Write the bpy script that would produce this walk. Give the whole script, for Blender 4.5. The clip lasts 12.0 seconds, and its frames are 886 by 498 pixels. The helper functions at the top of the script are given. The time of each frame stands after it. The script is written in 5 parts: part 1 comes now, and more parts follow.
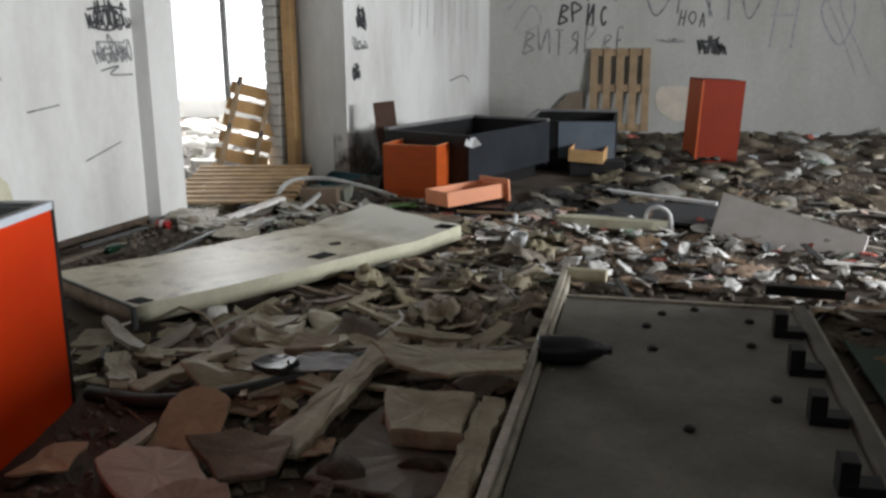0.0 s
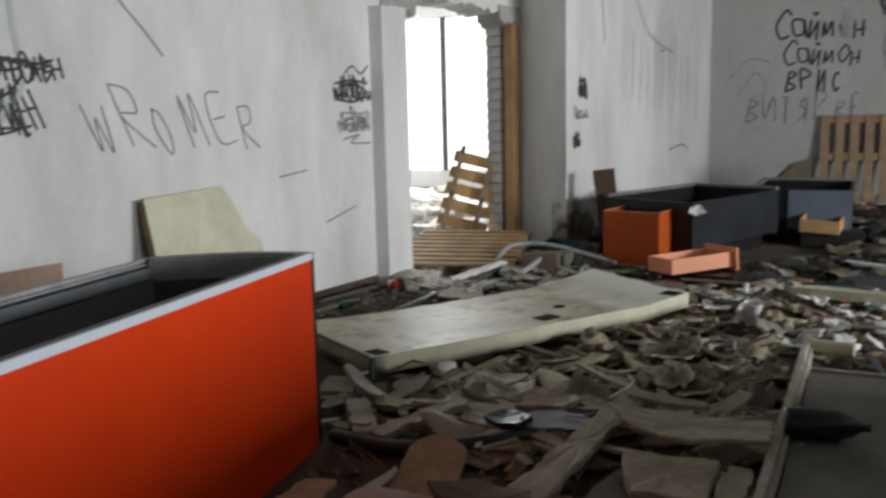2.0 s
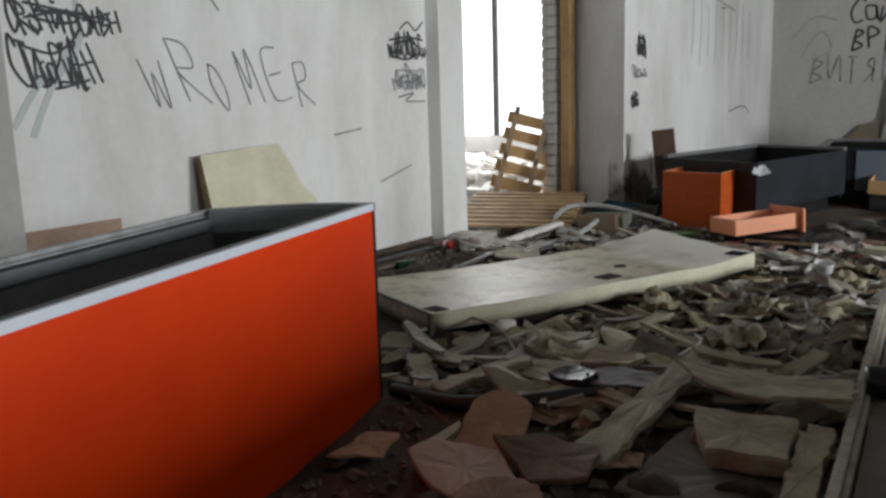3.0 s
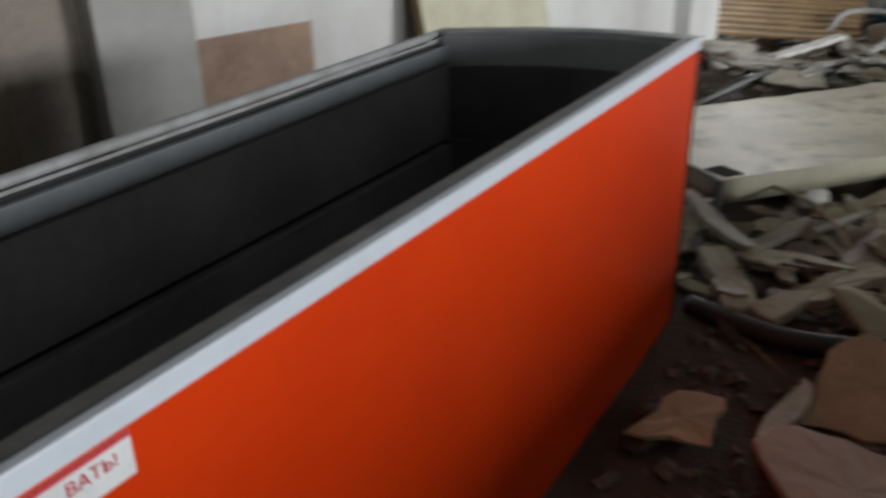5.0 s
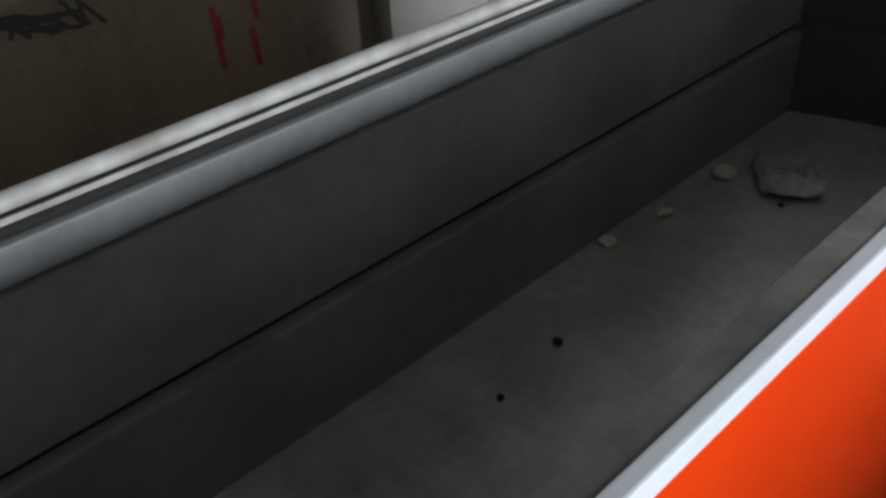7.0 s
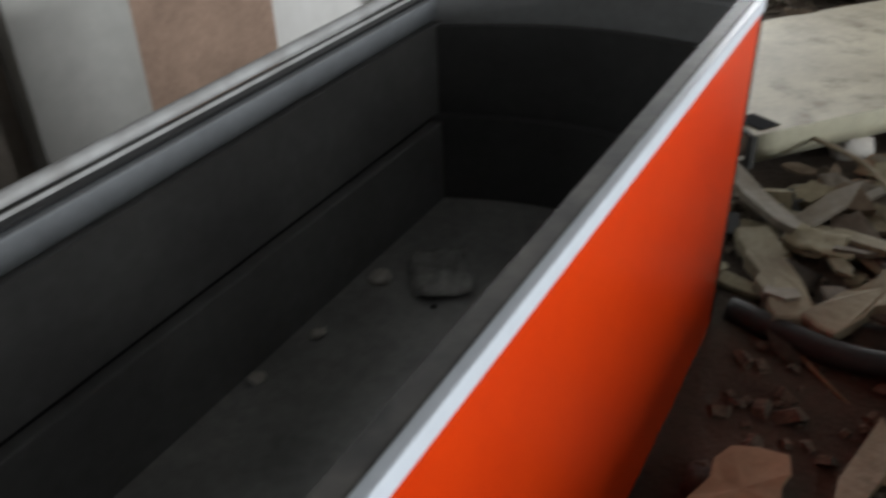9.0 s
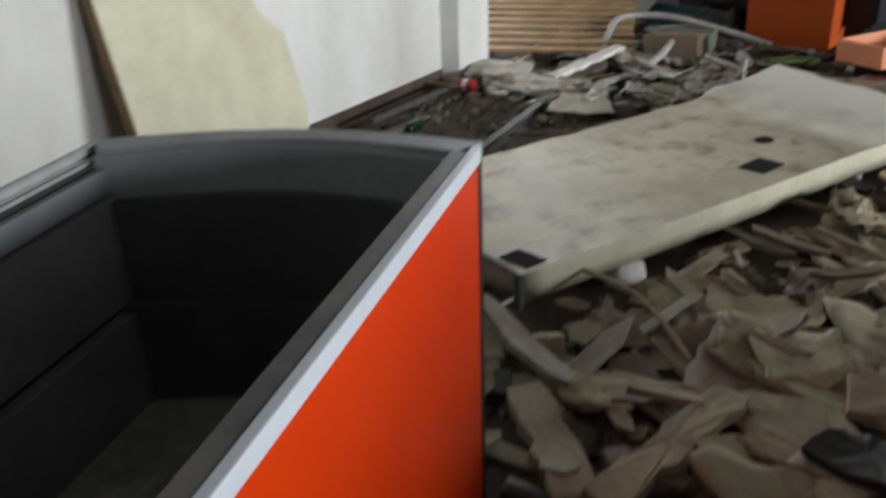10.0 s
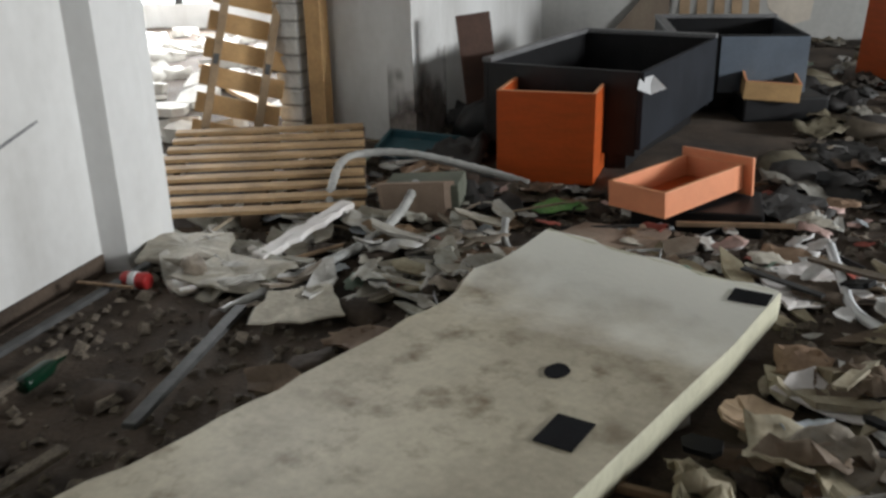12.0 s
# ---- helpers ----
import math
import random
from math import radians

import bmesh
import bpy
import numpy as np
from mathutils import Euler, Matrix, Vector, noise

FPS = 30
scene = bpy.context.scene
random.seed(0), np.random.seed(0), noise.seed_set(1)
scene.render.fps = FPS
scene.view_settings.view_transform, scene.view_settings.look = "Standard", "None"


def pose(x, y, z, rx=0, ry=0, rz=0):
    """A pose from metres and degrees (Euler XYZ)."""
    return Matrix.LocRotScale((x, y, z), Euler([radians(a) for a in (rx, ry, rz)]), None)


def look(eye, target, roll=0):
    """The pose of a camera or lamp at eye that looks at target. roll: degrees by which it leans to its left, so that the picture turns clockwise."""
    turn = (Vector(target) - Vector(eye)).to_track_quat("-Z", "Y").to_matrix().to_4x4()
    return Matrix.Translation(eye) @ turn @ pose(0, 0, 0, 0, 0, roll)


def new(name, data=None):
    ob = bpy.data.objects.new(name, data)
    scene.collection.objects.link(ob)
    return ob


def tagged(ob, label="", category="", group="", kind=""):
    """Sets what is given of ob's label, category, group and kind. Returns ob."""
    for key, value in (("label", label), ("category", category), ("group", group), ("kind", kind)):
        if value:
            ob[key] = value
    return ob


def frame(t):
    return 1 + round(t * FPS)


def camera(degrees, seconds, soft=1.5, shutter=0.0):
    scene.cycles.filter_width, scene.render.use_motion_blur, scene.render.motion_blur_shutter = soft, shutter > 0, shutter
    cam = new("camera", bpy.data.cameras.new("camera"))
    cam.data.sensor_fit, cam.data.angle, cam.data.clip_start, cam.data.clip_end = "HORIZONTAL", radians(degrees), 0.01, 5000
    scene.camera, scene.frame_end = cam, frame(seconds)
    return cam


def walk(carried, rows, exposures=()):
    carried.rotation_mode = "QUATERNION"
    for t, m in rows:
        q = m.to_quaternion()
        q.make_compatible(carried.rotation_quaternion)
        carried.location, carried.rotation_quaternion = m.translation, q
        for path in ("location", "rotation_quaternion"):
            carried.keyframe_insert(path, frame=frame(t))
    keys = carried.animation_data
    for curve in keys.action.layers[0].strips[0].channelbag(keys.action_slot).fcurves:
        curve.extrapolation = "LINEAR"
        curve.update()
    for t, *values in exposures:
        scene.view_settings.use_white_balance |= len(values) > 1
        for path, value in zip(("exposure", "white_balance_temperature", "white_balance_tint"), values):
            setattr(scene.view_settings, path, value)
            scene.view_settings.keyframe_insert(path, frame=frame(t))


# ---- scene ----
# ---------------- camera ----------------
cam = camera(53.8, 12.0, soft=2.7, shutter=0.6)
ROWS = [
    (0, look((0.336, 0.148, 1.511), (0.015, 2.064, 1.036), -0.42)),
    (0.5, look((0.325, 0.153, 1.523), (0.015, 2.082, 1.098), -0.40)),
    (1, look((0.315, 0.152, 1.518), (-0.026, 2.093, 1.178), -0.74)),
    (1.5, look((0.271, 0.104, 1.491), (-0.319, 1.996, 1.221), -1.14)),
    (2, look((0.199, 0.065, 1.457), (-0.569, 1.886, 1.151), -1.36)),
    (2.5, look((0.195, 0.058, 1.404), (-0.659, 1.837, 1.074), -1.93)),
    (4.5, look((-0.682, 0.719, 1.334), (-1.587, 2.366, 0.650), -1.51)),
    (5, look((-0.895, 0.926, 1.367), (-1.984, 2.379, 0.528), -1.24)),
    (5.5, look((-1.082, 1.006, 1.334), (-2.348, 2.266, 0.434), 1.32)),
    (6, look((-1.253, 1.016, 1.363), (-2.565, 2.172, 0.394), 2.37)),
    (6.5, look((-1.347, 1.021, 1.334), (-2.706, 1.982, 0.224), -3.20)),
    (8.5, look((-1.316, 1.287, 1.430), (-2.386, 2.554, 0.312), -2.17)),
    (9, look((-1.271, 1.381, 1.439), (-2.245, 2.754, 0.360), -2.06)),
    (9.5, look((-1.215, 1.524, 1.424), (-2.044, 3.059, 0.446), -2.22)),
    (10, look((-1.245, 1.835, 1.395), (-1.934, 3.502, 0.532), -1.98)),
    (10.5, look((-1.324, 2.192, 1.412), (-1.873, 3.964, 0.663), -1.41)),
    (11, look((-1.331, 2.661, 1.434), (-1.691, 4.517, 0.783), -1.61)),
    (11.5, look((-1.387, 3.038, 1.396), (-1.626, 4.911, 0.734), -1.46)),
    (12, look((-1.418, 3.352, 1.408), (-1.603, 5.215, 0.703), -1.27)),
]
EXPOSURES = [(0, -0.05), (1.1, -0.1), (1.8, -0.35), (2.8, -0.35), (4.4, -0.05), (5.2, -0.15), (5.6, -0.15), (6.0, 0.25), (6.5, 0.8), (8.3, 0.6), (9.3, 0.2), (10.4, -0.05), (11.0, -0.35), (11.5, -0.2), (12, -0.05)]
walk(cam, ROWS, EXPOSURES)

# ---------------- light ----------------
world = bpy.data.worlds.new("sky")
scene.world = world
world.use_nodes = True
wn = world.node_tree
sky = wn.nodes.new("ShaderNodeTexSky")
sky.sky_type, sky.sun_disc = "NISHITA", False
sky.sun_elevation, sky.sun_rotation = radians(40), radians(100)
sky.air_density, sky.dust_density = 1.0, 4.0
wn.nodes["Background"].inputs["Strength"].default_value = 0.15
wn.links.new(sky.outputs[0], wn.nodes["Background"].inputs["Color"])
sun = new("sun", bpy.data.lights.new("sun", "SUN"))
sun.data.energy, sun.data.angle, sun.data.color = 1.0, radians(15), (1, 0.96, 0.9)
sun.matrix_world = look((20, -4, 17), (0, 0, 0))


def window_light(name, eye, target, w, h, watts, color=(0.95, 0.98, 1.0)):
    lamp = new(name, bpy.data.lights.new(name, "AREA"))
    lamp.data.shape, lamp.data.size, lamp.data.size_y = "RECTANGLE", w, h
    lamp.data.energy, lamp.data.color = watts, color
    lamp.matrix_world = look(eye, target)


# daylight in the openings of the unseen right wall and of the next room
for wy, watts in ((0.4, 230), (6.2, 780)):
    window_light("window_light", (7.98, wy, 2.1), (0, wy, 2.1), 2.6, 1.0, watts)
window_light("window_light", (-6.1, 15.9, 1.9), (-6.1, 0, 1.9), 4.6, 2.6, 1250)

# ---------------- materials ----------------


def mat(name, color, rough=0.7, metal=0.0, vary=0.25, scale=3.0, fine=60.0, bump=0.2, tint=None, spread=None, spec=0.5, streak=0.0):
    """Procedural surface: large stains, fine grain and relief. spread: colours picked at random object by object."""
    m = bpy.data.materials.new(name)
    m.use_nodes = True
    t = m.node_tree
    b = t.nodes["Principled BSDF"]
    b.inputs["Roughness"].default_value, b.inputs["Metallic"].default_value = rough, metal
    b.inputs["Specular IOR Level"].default_value = spec
    co = t.nodes.new("ShaderNodeTexCoord")
    mp = t.nodes.new("ShaderNodeMapping")
    if streak:
        mp.inputs["Scale"].default_value = (1, 1, streak)
    t.links.new(co.outputs["Object"], mp.inputs["Vector"])
    big = t.nodes.new("ShaderNodeTexNoise")
    big.inputs["Scale"].default_value, big.inputs["Detail"].default_value = scale, 6
    big.inputs["Roughness"].default_value = 0.65
    small = t.nodes.new("ShaderNodeTexNoise")
    small.inputs["Scale"].default_value, small.inputs["Detail"].default_value = fine, 4
    t.links.new(mp.outputs[0], big.inputs["Vector"])
    t.links.new(co.outputs["Object"], small.inputs["Vector"])
    ramp = t.nodes.new("ShaderNodeValToRGB")
    ramp.color_ramp.elements[0].position, ramp.color_ramp.elements[1].position = 0.32, 0.62
    dark = tint or tuple(c * (1 - 1.6 * vary) if vary < 0.55 else c * 0.12 for c in color)
    ramp.color_ramp.elements[0].color = (*dark, 1)
    ramp.color_ramp.elements[1].color = (*color, 1)
    t.links.new(big.outputs[0], ramp.inputs[0])
    col = ramp.outputs[0]
    if spread:
        info = t.nodes.new("ShaderNodeObjectInfo")
        pick = t.nodes.new("ShaderNodeValToRGB")
        pick.color_ramp.interpolation = "CONSTANT"
        els = pick.color_ramp.elements
        while len(els) < len(spread):
            els.new(0.5)
        for i, c in enumerate(spread):
            els[i].position = i / len(spread)
            els[i].color = (*c, 1)
        t.links.new(info.outputs["Random"], pick.inputs[0])
        mul = t.nodes.new("ShaderNodeMix")
        mul.data_type, mul.blend_type = "RGBA", "MULTIPLY"
        mul.inputs[0].default_value = 1.0
        t.links.new(pick.outputs[0], mul.inputs[6])
        t.links.new(col, mul.inputs[7])
        col = mul.outputs[2]
    grain = t.nodes.new("ShaderNodeMix")
    grain.data_type, grain.blend_type = "RGBA", "OVERLAY"
    grain.inputs[0].default_value = min(0.5, vary)
    t.links.new(col, grain.inputs[6])
    t.links.new(small.outputs[0], grain.inputs[7])
    t.links.new(grain.outputs[2], b.inputs["Base Color"])
    if bump:
        bp = t.nodes.new("ShaderNodeBump")
        bp.inputs["Strength"].default_value, bp.inputs["Distance"].default_value = bump, 0.01
        t.links.new(small.outputs[0], bp.inputs["Height"])
        t.links.new(bp.outputs[0], b.inputs["Normal"])
    return m


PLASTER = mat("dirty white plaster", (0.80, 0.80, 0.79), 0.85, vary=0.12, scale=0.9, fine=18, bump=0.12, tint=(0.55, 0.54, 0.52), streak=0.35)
# greyer plaster copy: dim light on far wall and pier put into colour
DIMPLASTER = mat("grimy white plaster greyed for shade", (0.45, 0.45, 0.43), 0.88, vary=0.12, scale=0.8, fine=18, bump=0.12, tint=(0.36, 0.35, 0.33), streak=0.35)
MATTE = mat("matte black tape", (0.015, 0.015, 0.017), 0.95, vary=0.2, scale=9, bump=0.1, spec=0.1)
RAW = mat("bare grey render", (0.42, 0.41, 0.39), 0.95, vary=0.2, scale=3, fine=40, bump=0.5)
SHADEBROWN = mat("shade-toned brownish plaster", (0.3, 0.26, 0.225), 0.95, vary=0.2, scale=2.5, fine=30, bump=0.3)
PINKRAW = mat("bare pinkish brown plaster", (0.42, 0.29, 0.22), 0.95, vary=0.2, scale=4, fine=40, bump=0.4)
DIRT = mat("dusty brown floor dirt", (0.10, 0.072, 0.052), 0.95, vary=0.3, scale=2.2, fine=55, bump=0.8, tint=(0.035, 0.026, 0.02))
CEIL = mat("grey ceiling", (0.26, 0.26, 0.25), 0.9, vary=0.1, scale=1)
ORANGE = mat("orange laminate", (0.68, 0.045, 0.002), 0.34, vary=0.05, scale=2.0, fine=30, bump=0.02, tint=(0.6, 0.034, 0.002), spec=0.3)
WHITE_EDGE = mat("white plastic edge", (0.62, 0.67, 0.74), 0.4, vary=0.06, scale=8, bump=0.03)
CAP = mat("scuffed dark grey cap", (0.12, 0.112, 0.105), 0.5, vary=0.3, scale=7, fine=50, bump=0.1, tint=(0.035, 0.035, 0.038))
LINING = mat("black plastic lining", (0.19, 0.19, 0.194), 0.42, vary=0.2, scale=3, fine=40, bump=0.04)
# darker copy of the lining; its tone stands for shade at the tub end
SHADEDLINING = mat("shaded black lining", (0.07, 0.07, 0.072), 0.5, vary=0.2, scale=3, fine=40, bump=0.04)
# paler copy of the rim; light on the end rim and lip put into colour
LITRIM = mat("lit grey rim", (0.3, 0.31, 0.32), 0.6, vary=0.15, scale=6, bump=0.04)
TRAYFLOOR = mat("dusty black tray floor", (0.36, 0.36, 0.355), 0.34, vary=0.3, scale=3, fine=40, bump=0.1, tint=(0.2, 0.2, 0.2))
RIM = mat("blue grey metal rim", (0.17, 0.183, 0.197), 0.6, 0.0, vary=0.15, scale=6, bump=0.03)
BEAD = mat("worn light metal bead", (0.34, 0.345, 0.35), 0.6, 0.0, vary=0.1, scale=12, bump=0.03, tint=(0.2, 0.195, 0.19))
BLUEGREY = mat("dark blue grey panel", (0.02, 0.023, 0.029), 0.6, spec=0.2, vary=0.25, scale=3, bump=0.04)
BLUELIGHT = mat("blue grey end panel", (0.13, 0.16, 0.2), 0.45, vary=0.15, scale=3, bump=0.04)
BLACK = mat("black plastic", (0.014, 0.014, 0.015), 0.45, spec=0.3, vary=0.2, scale=8, bump=0.05)
CREAM = mat("dirty cream panel", (0.60, 0.56, 0.40), 0.6, vary=0.2, scale=3.2, fine=40, bump=0.1, tint=(0.36, 0.31, 0.22))
CREAMEDGE = mat("cream panel edge", (0.62, 0.60, 0.45), 0.6, vary=0.12, scale=5, fine=40, bump=0.08)
PANELGREEN = mat("pale green cream sheet", (0.66, 0.64, 0.48), 0.6, tint=(0.54, 0.51, 0.37), vary=0.08, scale=4, fine=30, bump=0.05)
FOAM = mat("brown foam core", (0.30, 0.2, 0.11), 0.9, vary=0.25, scale=10, bump=0.4)
FOOT = mat("dusty shoe marks", (0.28, 0.24, 0.17), 0.9, vary=0.3, scale=26, fine=90, bump=0.1, tint=(0.46, 0.42, 0.3))
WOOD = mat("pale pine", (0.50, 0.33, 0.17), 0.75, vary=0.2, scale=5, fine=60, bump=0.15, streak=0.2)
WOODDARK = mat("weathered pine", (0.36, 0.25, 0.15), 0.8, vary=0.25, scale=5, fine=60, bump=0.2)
GAPWOOD = mat("gap-shade wood", (0.10, 0.065, 0.04), 0.85, vary=0.25, scale=6, fine=50, bump=0.2)
WOODLIT = mat("yellow pine", (0.58, 0.36, 0.16), 0.7, vary=0.18, scale=4, fine=50, bump=0.12)
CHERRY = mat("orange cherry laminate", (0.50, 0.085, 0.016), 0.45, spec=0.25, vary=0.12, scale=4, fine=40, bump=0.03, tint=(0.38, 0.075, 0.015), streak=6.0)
# shaded copy of the cherry, darkened for faces turned from the light
SHADEDCHERRY = mat("shaded cherry laminate", (0.17, 0.018, 0.006), 0.6, vary=0.12, scale=2, fine=40, bump=0.03, tint=(0.2, 0.02, 0.006), spec=0.15)
EDGEBAND = mat("pale orange edge band", (0.82, 0.36, 0.17), 0.5, vary=0.1, scale=12, bump=0.03)
DUSTY = mat("dusty beige board", (0.38, 0.335, 0.24), 0.8, vary=0.25, scale=5, fine=50, bump=0.2, tint=(0.22, 0.175, 0.125))
BEECH = mat("light beech laminate", (0.78, 0.30, 0.15), 0.45, vary=0.08, scale=4, fine=40, bump=0.03)
BRICK = mat("white painted brick", (0.66, 0.65, 0.62), 0.85, vary=0.2, scale=9, fine=50, bump=0.4)
GREYBOARD = mat("dusty grey board", (0.19, 0.175, 0.15), 0.6, vary=0.25, scale=2.5, fine=50, bump=0.1, tint=(0.1, 0.092, 0.08))
RAIL = mat("weathered pale rail", (0.48, 0.44, 0.36), 0.7, vary=0.25, scale=7, bump=0.15)
WHITEBOARD = mat("white coated chipboard", (0.82, 0.79, 0.77), 0.5, vary=0.1, scale=4, bump=0.05, tint=(0.68, 0.63, 0.6))
INK = mat("black marker ink", (0.045, 0.045, 0.05), 0.7, vary=0.2, scale=20, bump=0)
INKGREY = mat("faded marker ink", (0.13, 0.13, 0.14), 0.8, vary=0.3, scale=9, bump=0, tint=(0.34, 0.34, 0.34))
INKPALE = mat("very pale marker", (0.27, 0.26, 0.29), 0.8, vary=0.3, scale=9, bump=0, tint=(0.38, 0.38, 0.39))
PAINTGREY = mat("pale grey green paint", (0.52, 0.56, 0.55), 0.7, vary=0.1, scale=9, bump=0)
INKRED = mat("red spray paint", (0.35, 0.03, 0.03), 0.7, vary=0.3, scale=9, bump=0)
STICKRED = mat("red sticker print", (0.6, 0.05, 0.07), 0.5, vary=0.1, scale=9, bump=0)
PLY = mat("stained plywood", (0.21, 0.17, 0.12), 0.7, vary=0.25, scale=2, fine=40, bump=0.1, tint=(0.14, 0.10, 0.075), streak=0.4)
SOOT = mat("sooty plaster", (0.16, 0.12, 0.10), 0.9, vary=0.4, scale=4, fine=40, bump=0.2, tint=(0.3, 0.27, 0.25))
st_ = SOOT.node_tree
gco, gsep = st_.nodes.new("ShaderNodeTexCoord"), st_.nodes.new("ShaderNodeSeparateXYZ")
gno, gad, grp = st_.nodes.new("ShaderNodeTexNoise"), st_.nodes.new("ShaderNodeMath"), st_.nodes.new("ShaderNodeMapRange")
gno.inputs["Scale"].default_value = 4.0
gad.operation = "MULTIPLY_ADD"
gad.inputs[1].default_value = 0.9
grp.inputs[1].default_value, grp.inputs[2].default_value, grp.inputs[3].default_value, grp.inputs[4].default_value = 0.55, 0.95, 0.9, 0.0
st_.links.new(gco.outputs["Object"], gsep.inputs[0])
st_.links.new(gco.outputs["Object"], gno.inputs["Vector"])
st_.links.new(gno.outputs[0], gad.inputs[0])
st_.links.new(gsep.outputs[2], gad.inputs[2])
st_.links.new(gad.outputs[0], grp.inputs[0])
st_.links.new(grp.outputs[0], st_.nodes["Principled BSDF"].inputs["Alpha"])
RUBBER = mat("black rubber strip", (0.02, 0.02, 0.02), 0.55, vary=0.2, scale=8, bump=0.05)
HOSE = mat("grey corrugated hose", (0.45, 0.45, 0.43), 0.5, vary=0.2, scale=12, bump=0.1)
WHITEPL = mat("white plastic", (0.75, 0.76, 0.77), 0.4, vary=0.1, scale=10, bump=0.05)
GREENGL = mat("dark green glass", (0.004, 0.028, 0.014), 0.12, vary=0.1, scale=5, bump=0)
REDCAN = mat("red tin", (0.45, 0.03, 0.03), 0.35, 0.3, vary=0.2, scale=20, bump=0.05)
TEAL = mat("teal plastic tray", (0.05, 0.14, 0.17), 0.5, vary=0.2, scale=6, bump=0.05)
STEEL = mat("grey steel strip", (0.085, 0.085, 0.085), 0.75, 0.1, vary=0.3, scale=10, bump=0.05)
CARDBROWN = mat("crumpled brown card", (0.2, 0.145, 0.105), 0.9, vary=0.25, scale=7, bump=0.3)
PINKCARD = mat("pinkish cardboard", (0.34, 0.25, 0.19), 0.85, vary=0.15, scale=5, bump=0.1)
PALEBOARD = mat("pale board scrap", (0.9, 0.9, 0.9), 0.75, vary=0.25, scale=7, fine=50, bump=0.25, tint=(0.55, 0.5, 0.42),
                spread=[(0.46, 0.41, 0.29), (0.34, 0.29, 0.2), (0.5, 0.45, 0.34), (0.24, 0.18, 0.13), (0.4, 0.35, 0.24), (0.36, 0.32, 0.27), (0.19, 0.155, 0.12)])
CARD = mat("torn cardboard", (0.9, 0.9, 0.9), 0.85, vary=0.25, scale=6, fine=40, bump=0.15, tint=(0.5, 0.45, 0.4),
           spread=[(0.3, 0.2, 0.12), (0.4, 0.27, 0.18), (0.22, 0.15, 0.1), (0.44, 0.32, 0.24), (0.16, 0.12, 0.09)])
LITTER = mat("torn paper and plastic litter", (0.95, 0.95, 0.95), 0.5, vary=0.15, scale=9, fine=40, bump=0.1, tint=(0.6, 0.57, 0.52),
             spread=[(0.66, 0.65, 0.66), (0.6, 0.58, 0.53), (0.7, 0.69, 0.66), (0.5, 0.44, 0.36), (0.5, 0.13, 0.1), (0.66, 0.62, 0.54), (0.5, 0.55, 0.6), (0.66, 0.46, 0.42), (0.6, 0.6, 0.58), (0.1, 0.1, 0.1), (0.28, 0.38, 0.3), (0.45, 0.42, 0.36)])
FARTRASH = mat("grey brown refuse", (0.9, 0.9, 0.9), 0.7, vary=0.3, scale=6, fine=40, bump=0.3, tint=(0.4, 0.36, 0.3),
               spread=[(0.16, 0.13, 0.095), (0.24, 0.21, 0.15), (0.11, 0.085, 0.06), (0.28, 0.27, 0.24), (0.19, 0.165, 0.11), (0.42, 0.42, 0.41), (0.07, 0.058, 0.047)])
STICK = mat("splintered sticks", (0.9, 0.9, 0.9), 0.8, vary=0.2, scale=8, fine=60, bump=0.2, tint=(0.55, 0.5, 0.45),
            spread=[(0.5, 0.47, 0.42), (0.4, 0.33, 0.24), (0.3, 0.2, 0.12), (0.55, 0.53, 0.5), (0.06, 0.06, 0.06), (0.35, 0.35, 0.35)])
CRUMB = mat("rubble crumbs", (0.17, 0.14, 0.105), 0.9, vary=0.5, scale=30, fine=120, bump=0.4, tint=(0.07, 0.055, 0.045))
WHITERUBBLE = mat("white plaster rubble", (0.7, 0.68, 0.64), 0.9, vary=0.2, scale=6, fine=60, bump=0.4, tint=(0.45, 0.42, 0.38))

TRODDEN = mat("trodden cream sheet", (0.56, 0.51, 0.385), 0.6, vary=0.2, scale=2.4, fine=45, bump=0.1, tint=(0.36, 0.315, 0.235))
tt = TRODDEN.node_tree
tco = tt.nodes.new("ShaderNodeTexCoord")
marks, zone, both, mix = (tt.nodes.new(k) for k in ("ShaderNodeTexNoise", "ShaderNodeTexNoise", "ShaderNodeMath", "ShaderNodeMix"))
r1, r2 = tt.nodes.new("ShaderNodeMapRange"), tt.nodes.new("ShaderNodeMapRange")
marks.inputs["Scale"].default_value, marks.inputs["Detail"].default_value, marks.inputs["Roughness"].default_value = 7.0, 5, 0.62
zone.inputs["Scale"].default_value = 2.2
for node, lo_, hi_ in ((r1, 0.50, 0.70), (r2, 0.40, 0.56)):
    node.inputs[1].default_value, node.inputs[2].default_value = lo_, hi_
both.operation, mix.data_type, mix.blend_type = "MULTIPLY", "RGBA", "MULTIPLY"
mix.inputs[7].default_value = (0.42, 0.36, 0.30, 1)
for a_, b_ in ((marks, r1), (zone, r2)):
    tt.links.new(tco.outputs["Object"], a_.inputs["Vector"])
    tt.links.new(a_.outputs[0], b_.inputs[0])
tt.links.new(r1.outputs[0], both.inputs[0])
tt.links.new(r2.outputs[0], both.inputs[1])
tt.links.new(both.outputs[0], mix.inputs[0])
